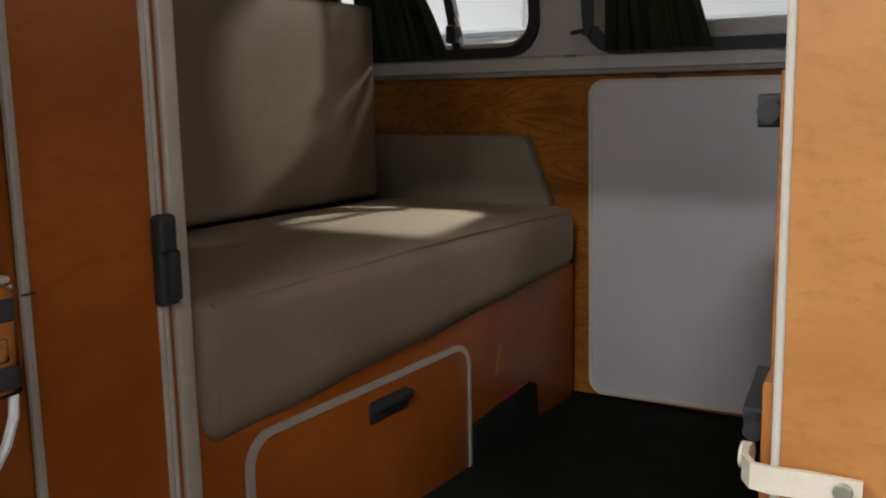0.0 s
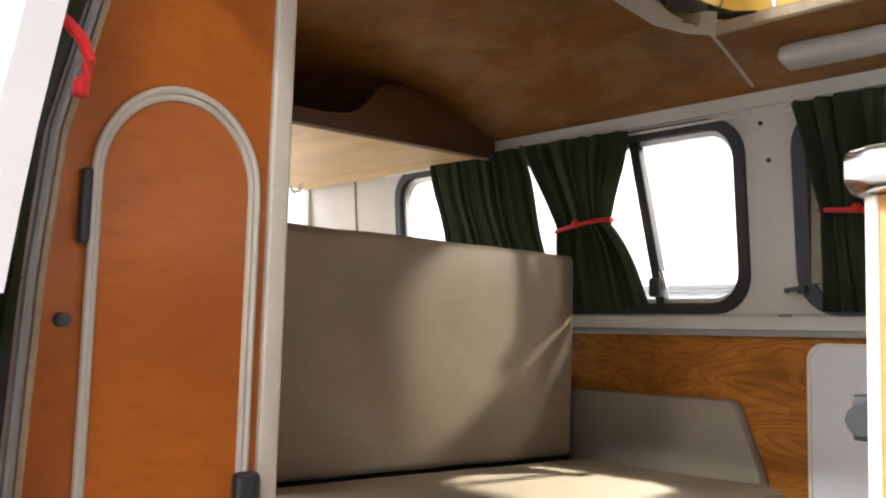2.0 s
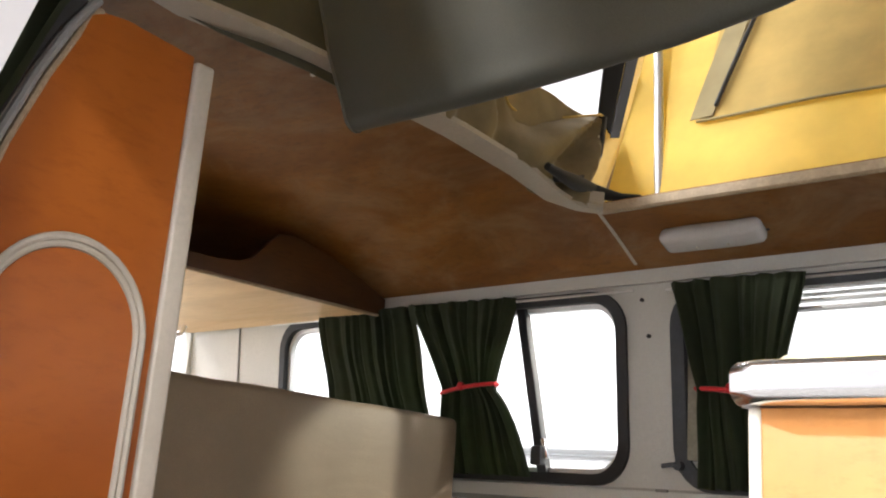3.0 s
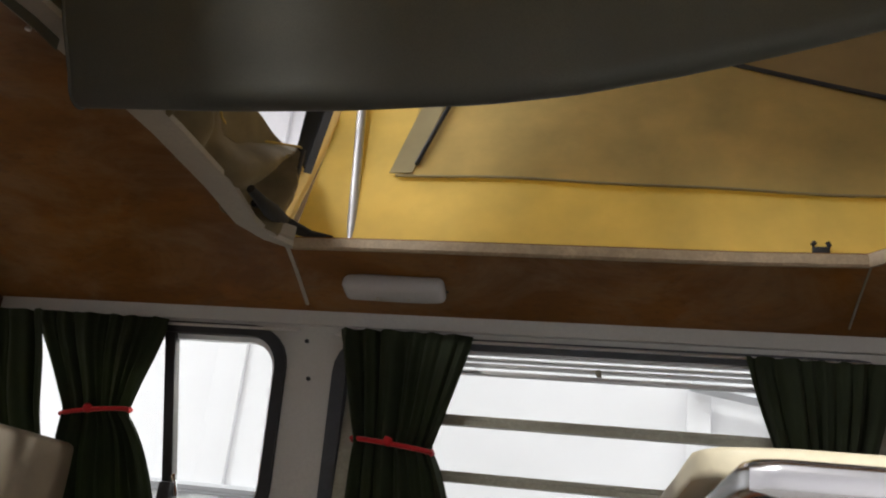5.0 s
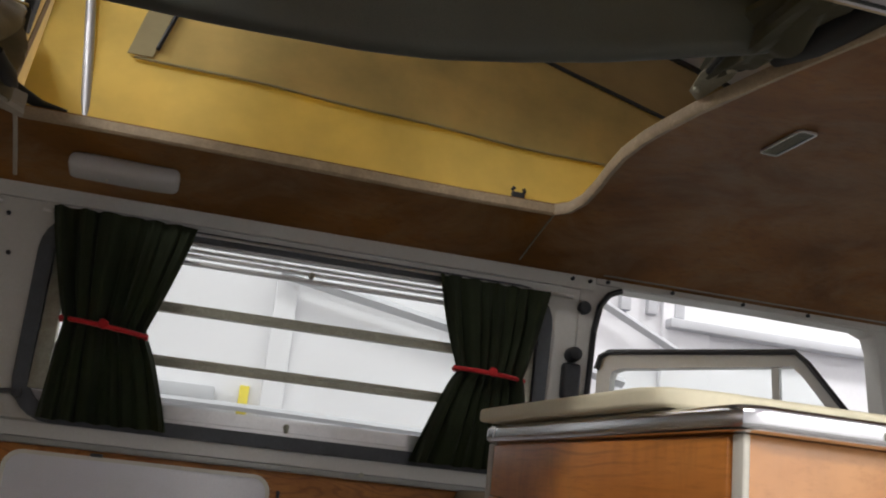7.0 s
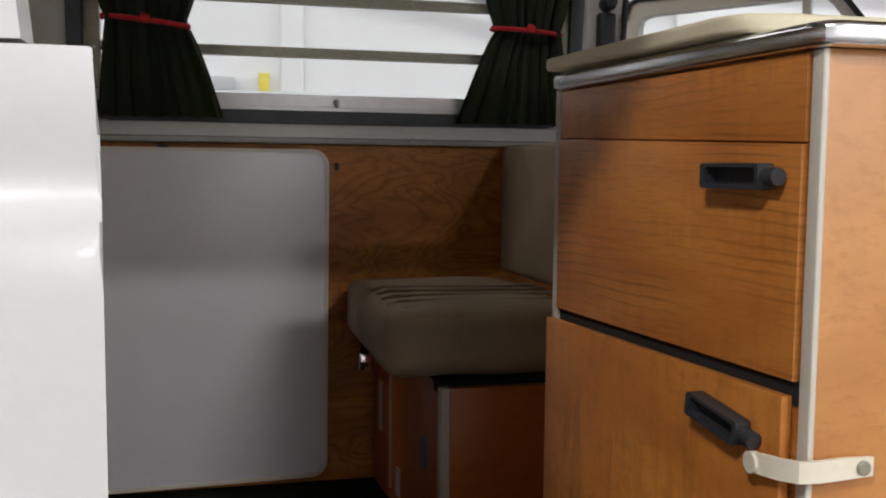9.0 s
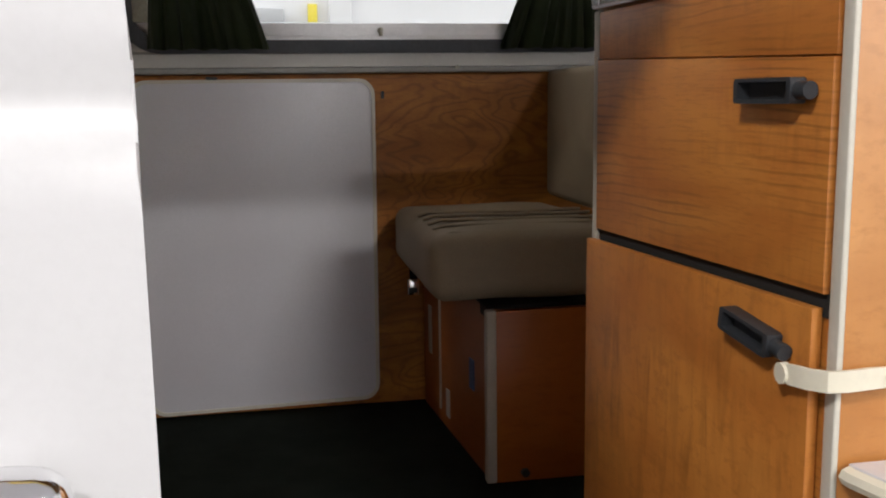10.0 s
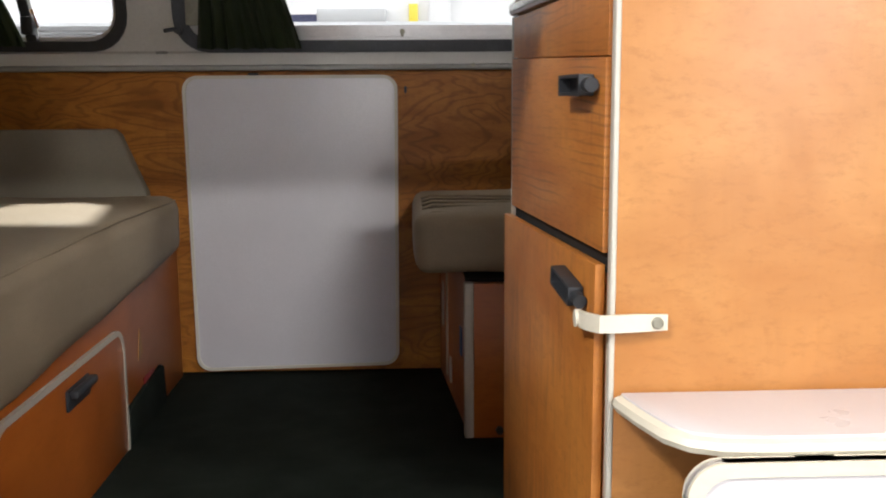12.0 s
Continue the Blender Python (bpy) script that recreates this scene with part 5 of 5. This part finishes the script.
part("underside", prism([(u * 0.985 + 0.008, v * 0.999) for u, v in so], 0.012, lambda u, v, w: (u, v, 0.3395 + w)), CREAM_PLASTIC, up_leaf)
lw = round_rect(0.487, 1.02, 0.02, 0.345, 0.03)
low_leaf = part("lower_leaf", prism(lw, 0.010, lambda u, v, w: (u, -1.452 + w, v), 0.001), WHITE_LAMINATE, sf)
li = round_rect(0.499, 1.008, 0.032, 0.333, 0.024)
part("edge_band", ring_plate(lw, li, 0.016, lambda u, v, w: (u, -1.455 + w, v)), CREAM_PLASTIC, low_leaf, "cream plastic edge band")
for hx in (0.575, 0.80):
    part("hinge", box(hx, hx + 0.04, -1.447, -1.420, 0.334, 0.345, 0.003), ALU_DULL, sf, "grey metal hinge")

# ---- lamp and vent on the ceiling ----
lam = thing("interior_lamp", (-0.115, -0.125, 1.20), "white plastic interior lamp on the plywood ceiling", "lamp")
SL = Vector((0, -0.5, 0.19)).normalized()


def lamp_at(u, v, w):
    base = Vector((-0.110, -0.135, 1.204))
    nrm = Vector((0, -SL.z, SL.y)).normalized()
    nrm = nrm if nrm.z < 0 else -nrm
    p = base + Vector((1, 0, 0)) * u + SL * v + nrm * w
    return (p.x, p.y, p.z)


lb = puff(-0.096, 0.096, -0.024, 0.028, 0.0, 0.030, 0.012, (0.002, 0.002, 0.004), 5)
for v in lb.verts:
    v.co = lamp_at(*v.co)
lamp_cover = part("cover", lb, LAMP_WHITE, lam)
lb = box(-0.098, 0.098, -0.022, 0.028, -0.012, 0.001)
for v in lb.verts:
    v.co = lamp_at(*v.co)
part("base_plate", lb, BLACK_PLASTIC, lam)
for u in (-0.028, 0.032):
    lb = tube([(u, -0.004, 0.030), (u, -0.004, 0.0362)], 0.0026, 8)
    for v in lb.verts:
        v.co = lamp_at(*v.co)
    part("switch", lb, TRIM, lamp_cover)

vent = thing("ceiling_vent", (0.925, -0.637, 1.28), "small metal framed grille in the plywood ceiling", "vent")
vo, vi = round_rect(-0.052, 0.052, -0.0165, 0.0165, 0.006, 3), round_rect(-0.0495, 0.0495, -0.0140, 0.0140, 0.005, 3)


def vent_at(u, v, w):
    x, y = 0.925 + v + 0.06 * u, -0.637 - u
    return (x, y, ceil_z(y) - 0.001 - w)


part("frame", ring_plate(vo, vi, 0.004, vent_at), ALU, vent)
part("backing", prism(vi, 0.002, vent_at), SLATE_RUBBER, vent)
for k in range(5):
    sv = -0.0105 + 0.0045 * k
    part("slat", prism([(-0.048, sv), (0.048, sv), (0.048, sv + 0.0016), (-0.048, sv + 0.0016)], 0.003, vent_at), ALU_DULL, vent)
single("ceiling_screw", moved(tube([(0, 0, 0.004), (0, 0, -0.004)], 0.004, 8), Matrix.Translation((-0.385, -0.877, ceil_z(-0.877)))), ALU, "small bright screw in the ceiling", "screw")

# ---- raised roof with its canvas ----
tent = thing("raised_roof", (0.3, -0.7, 1.30), "raised roof with yellow canvas sides and tan flaps", "pop-up roof")
RZ = lambda x: 1.792 - 0.375 * (x - 0.84)


def canvas_y(z):
    return -0.205 + 0.40 * (z - 1.265)


def canv(u, z, w=0.0):
    return (u, canvas_y(z) + 0.006 * math.sin(5 * u + 3 * z) + 0.004 * noise.noise(Vector((u * 4, z * 6, 0.3))) + w, z)


TX0, TX1 = -0.30, 1.85
part("side_canvas", sheet(lambda u, v: canv(TX0 + (TX1 - TX0) * u, 1.239 + (RZ(TX0 + (TX1 - TX0) * u) - 1.239) * v), 40, 16, 0.0015), YELLOW_CANVAS, tent, "yellow canvas side wall")
part("side_canvas", sheet(lambda u, v: (TX0 + (TX1 - TX0) * u, -1.27 - 0.3 * (RZ(TX0 + (TX1 - TX0) * u) - 1.262) * v, 1.262 + (RZ(TX0 + (TX1 - TX0) * u) - 1.262) * v), 20, 8, 0.0015), YELLOW_CANVAS, tent, "yellow canvas side wall")
FB = lambda x: 1.414 - 0.040 * (x + 0.13)
R1 = lambda x: 1.692 - 0.375 * (x - 0.54)
part("window_flap", sheet(lambda u, v: canv(-0.128 + 1.5 * u, FB(-0.128 + 1.5 * u) + (max(R1(-0.128 + 1.5 * u), FB(-0.128 + 1.5 * u) + 0.001) - FB(-0.128 + 1.5 * u)) * v, -0.006 - 0.003 * math.sin(6 * u)), 30, 12, 0.0015), NET_CANVAS, tent, "tan window flap over the yellow canvas")
part("upper_panel", sheet(lambda u, v: canv(-0.1 + 1.6 * u, R1(-0.1 + 1.6 * u) + (RZ(-0.1 + 1.6 * u) - R1(-0.1 + 1.6 * u)) * v, -0.007), 24, 6, 0.0015), UPPER_CANVAS, tent, "brown canvas panel under the roof")
part("flap_hem", tube([canv(x, FB(x) + 0.002 * math.sin(17 * x), -0.009) for x in np.linspace(-0.132, 1.3, 40)], 0.0028, 6), BORDER_CANVAS, tent, "grey tan hem along the flap")
part("flap_border", sheet(lambda u, v: canv(-0.146 + 0.046 * u + 0.04 * v, 1.418 + 0.27 * v, -0.011), 4, 10, 0.0015), BORDER_CANVAS, tent, "grey tan border of the flap")
part("zip", tube([canv(-0.094 + 0.045 * f, 1.437 + 0.22 * f, -0.016) for f in np.linspace(0, 1, 10)], 0.0045, 6), RUBBER, tent, "black zip")
part("piping", tube([canv(x, R1(x), -0.014) for x in np.linspace(0.1, 1.35, 30)], 0.0046, 6), RUBBER, tent, "black piping")
part("piping", tube([canv(x, RZ(x) - 0.004, -0.014) for x in np.linspace(-0.2, 1.8, 30)], 0.007, 6), RUBBER, tent, "black piping")
part("roof_panel", prism([(TX0 - 0.06, RZ(TX0 - 0.06)), (TX1 + 0.1, RZ(TX1 + 0.1)), (TX1 + 0.1, RZ(TX1 + 0.1) + 0.03), (TX0 - 0.06, RZ(TX0 - 0.06) + 0.03)], -1.72, lambda u, v, w: (u, 0.17 + w, v), 0.006), ROOF_WHITE, tent, "white fibreglass roof panel")
part("pole", tube([(-0.186, -0.198, 1.25), (-0.215, -0.15, 1.42), (-0.245, -0.10, 1.58), (-0.29, -0.03, 1.85)], 0.0095, 10), POLE_ALU, tent, "bright aluminium pole")
# rear end: rolled canvas, strap and open gap
part("corner_band", sheet(lambda u, v: (-0.333 + 0.004 * u, -0.1481 + 0.182 * v + 0.012 * u, 1.3104 + 0.348 * v), 2, 12, 0.002), BROWN_CANVAS, tent, "dark brown seam down the rear corner")
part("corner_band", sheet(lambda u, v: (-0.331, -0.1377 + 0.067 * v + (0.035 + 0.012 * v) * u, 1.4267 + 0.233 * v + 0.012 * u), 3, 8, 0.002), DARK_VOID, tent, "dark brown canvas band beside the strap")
part("end_canvas", sheet(lambda u, v: (-0.342, -0.1678 + 0.05 * v - 0.11 * max(0.0, 1 - v / 0.46) * (1 - u) + (0.24 - 0.03 * v) * u, 1.2502 + 0.43 * v), 8, 20, 0.002), NET_CANVAS, tent, "tan canvas at the rear corner")
# Added sheet that keeps hall lamp light from entering through the open rear end.
part("end_canvas", sheet(lambda u, v: (-0.352 + 0.006 * math.sin(9 * u), -1.27 + 0.41 * u - 0.12 * v * (1 - u), 1.262 + (RZ(-0.352) - 1.262) * v), 8, 12, 0.002), OLIVE_CANVAS, tent, "olive canvas sheet added at the rear end to block hall light")
part("strap", sheet(lambda u, v: (-0.328, -0.1885 + 0.019 * v + (0.046 + 0.037 * v) * u, 1.4599 - 0.027 * u + (0.14 + 0.062 * u) * v), 3, 8, 0.003), STRAP_BLACK, tent, "wide black strap")
part("strap_cord", tube([(-0.326, -0.1709, 1.4578), (-0.324, -0.1792, 1.4111), (-0.322, -0.1906, 1.3727), (-0.318, -0.2332, 1.3146), (-0.314, -0.282, 1.2897), (-0.314, -0.3494, 1.271)], 0.0064, 8), RUBBER, tent, "thin black cord")
RIDGE = ([-0.7646, -0.5778, -0.4781, -0.4657, -0.3816, -0.2778, -0.1833], [1.3748, 1.3976, 1.4038, 1.3831, 1.3893, 1.4246, 1.4599])
LEFT, RIGHT = -0.7646, -0.2373


def drape(u, v):
    """Loose canvas that falls from its folded edge to the roof rim."""
    right = RIGHT + 0.014 + 0.058 * v ** 0.6
    y = LEFT + (right - LEFT) * u
    bot = ceil_z(y) - 0.003 + 0.05 * max(0.0, (y + 0.26) / 0.06)
    top = float(np.interp(y, RIDGE[0], RIDGE[1]))
    z = bot + (top - bot) * v
    ky, kz = RIDGE[0][-1] + 0.015, RIDGE[1][-1] + 0.01
    turn = math.atan2(kz - z, ky - y)
    reach = min(1.0, math.hypot(kz - z, ky - y) / 0.16)
    fan = 0.032 * math.sin(turn * 12 + 0.6) * reach * max(0.0, min(1.0, (y + 0.51) / 0.12))
    pleat = 0.020 * math.sin(y * 60 + 2.0 * z) * max(0.0, min(1.0, (-0.45 - y) / 0.06))
    crease = 0.013 * noise.noise(Vector((y * 16, z * 22, 3.7)))
    return (-0.336 + fan + pleat + crease + 0.008 * math.sin(math.pi * v), y, z)


part("rolled_canvas", sheet(drape, 64, 24, 0.002), KHAKI_CANVAS, tent, "loose khaki canvas folded down at the rear")
part("canvas_edge", tube([(drape(u, 1.0)[0] + 0.003, drape(u, 1.0)[1], drape(u, 1.0)[2]) for u in np.linspace(0.4, 1.0, 40)], 0.0026, 6), NET_CANVAS, tent, "pale bound edge of the folded canvas")


def behind_fold(u, v):
    y = LEFT + (-0.1885 - LEFT) * u
    low = float(np.interp(y, RIDGE[0], RIDGE[1])) - 0.02
    return (-0.350 + 0.004 * math.sin(19 * u), y, low + (1.4485 + 0.008 * u - low) * v)


part("rolled_canvas", sheet(behind_fold, 30, 6, 0.002), KHAKI_CANVAS, tent, "khaki canvas behind the fold")
part("canvas_roll", tube([(-0.3000, -0.3961, 1.2779), (-0.3000, -0.3523, 1.2754), (-0.3000, -0.3071, 1.2746), (-0.3086, -0.2350, 1.2844), (-0.2862, -0.2220, 1.2742), (-0.2575, -0.2170, 1.2655), (-0.2157, -0.2140, 1.2620)], lambda f: 0.004 + 0.010 * math.sin(math.pi * min(1.0, 0.16 + f * 0.82)) ** 1.5 + 0.0015 * math.sin(23 * f), 10), GREY_ROLL, tent, "dark grey rolled canvas in the corner of the roof rim")
hk = thing("rope_hook", (0.62, -0.2, 1.27), "small dark metal hook on the roof rim", "hook")
part("hook", joined(tube([(0.609, -0.207, 1.266), (0.607, -0.208, 1.274), (0.611, -0.208, 1.278)], 0.004, 8), tube([(0.629, -0.207, 1.266), (0.632, -0.208, 1.273), (0.629, -0.208, 1.278)], 0.004, 8)), BLACK_PLASTIC, hk)
part("foot", box(0.606, 0.633, -0.212, -0.202, 1.256, 1.270, 0.003), BLACK_PLASTIC, hk)

# ---- grey sling that hangs through the roof opening ----
sling = thing("hanging_bunk", (0.3, -0.92, 1.17), "grey green tarpaulin bunk sagging through the roof opening", "bunk")


def sling_f(u, v):
    """v runs from the far top over the low fold to the near top."""
    x = -0.288 + 1.19 * u
    low = float(np.interp(x, [-0.277, -0.10, 0.05, 0.10, 0.20, 0.30, 0.40, 0.50, 0.60, 0.70, 0.80, 0.95], [1.174, 1.169, 1.168, 1.169, 1.1725, 1.183, 1.201, 1.224, 1.250, 1.279, 1.312, 1.36]))
    if v < 0.4:
        s = v / 0.4
        y, z = -0.855, low + 0.022 + 0.24 * (1 - s)
    elif v < 0.6:
        a = math.pi * (v - 0.4) / 0.2
        y, z = -0.874 + 0.019 * math.cos(a), low + 0.022 - 0.022 * math.sin(a)
    else:
        s = (v - 0.6) / 0.4
        y, z = -0.893 - 0.13 * s, low + 0.022 + 0.36 * s
    slant = -0.012 * min(1.0, max(0.0, (z - low) / 0.10)) * (1 - u) ** 6
    wob = 0.004 * noise.noise(Vector((x * 6, z * 9, 2.2)))
    return (x + slant, y + wob, z + wob)


part("sheet", sheet(sling_f, 50, 40, 0.003), SLING, sling)
part("end_hem", tube([sling_f(0.0, v) for v in np.linspace(0.02, 0.98, 40)], 0.0022, 6), SLING, sling)
bunk = thing("bunk_board", (0.8, -1.15, 1.29), "pale laminate bunk board with a sanded edge in the roof", "board")
part("board", prism([(0.30, -1.05), (1.6, -1.035), (1.6, -1.40), (0.30, -1.40)], 0.014, lambda u, v, w: (u, v, 1.270 + w), 0.001), LILAC_LAMINATE, bunk)
part("edge_band", tube([(0.30, -1.049, 1.274), (1.6, -1.034, 1.274)], 0.0048, 8), EDGE_PLY, bunk, "pale sanded edge")
part("shadow_strip", tube([(0.30, -1.062, 1.2695), (1.6, -1.047, 1.2695)], 0.003, 6), RUBBER, bunk, "dark strip along the edge")
br = thing("roof_bracket", (0.74, -0.8, 1.27), "metal roof hinge with bunched olive canvas on the ceiling edge", "bracket")
plate = part("plate", prism([(0.742, -0.676), (0.716, -0.700), (0.704, -0.755), (0.712, -0.800), (0.738, -0.812), (0.752, -0.760)], 0.003, lambda u, v, w: (u, v, 1.300 + 0.06 * (-0.68 - v) + w), 0.0008), ALU_DULL, br, "dull metal hinge plate")
for bx, by, r in ((0.720, -0.716, 0.0065), (0.736, -0.785, 0.0075)):
    bz = 1.300 + 0.06 * (-0.68 - by)
    part("bolt", tube([(bx, by, bz + 0.002), (bx, by, bz - 0.006), (bx, by, bz - 0.009)], lambda f, r=r: r * (1.0 if f < 0.7 else 0.6), 12), ALU_DULL, plate, "dull bolt head")
part("washer", tube([(0.738 + 0.011 * math.cos(a), -0.800 + 0.013 * math.sin(a), 1.304) for a in np.linspace(0, 2 * math.pi, 17)[:-1]], 0.0032, 6, 1.0, True), BLACK_PLASTIC, plate, "dark ring round the bolt")
part("arm", tube([(0.708, -0.770, 1.302), (0.704, -0.815, 1.306), (0.712, -0.855, 1.304), (0.722, -0.895, 1.306)], 0.0048, 8), RUBBER, br, "black cord along the canvas")


def bunch(u, v):
    """Creased bundle of canvas along the curved edge."""
    y = -0.745 - 0.42 * u
    x = float(np.interp(y, [-1.17, -1.0, -0.90, -0.83, -0.745], [0.760, 0.742, 0.735, 0.730, 0.722]))
    a = 2 * math.pi * v
    r = (0.012 + 0.028 * min(1.0, 3.0 * u)) * (1 + 0.35 * noise.noise(Vector((math.cos(a) * 1.6, math.sin(a) * 1.6, u * 7))) + 0.16 * math.sin(7 * a + 11 * u) + 0.10 * noise.noise(Vector((a * 3, u * 22, 4.4))))
    return (x + r * math.cos(a), y, 1.316 + 0.030 * u + r * math.sin(a))


part("canvas_fold", sheet(bunch, 60, 40), OLIVE_CANVAS, br, "bunched olive canvas")
part("roller", tube([(0.764, -0.845, 1.300), (0.782, -0.91, 1.300), (0.800, -0.98, 1.302), (0.815, -1.06, 1.304), (0.83, -1.17, 1.304)], lambda f: 0.012 + 0.010 * min(1.0, 4 * f), 12), RUBBER, br, "black rubber roll")
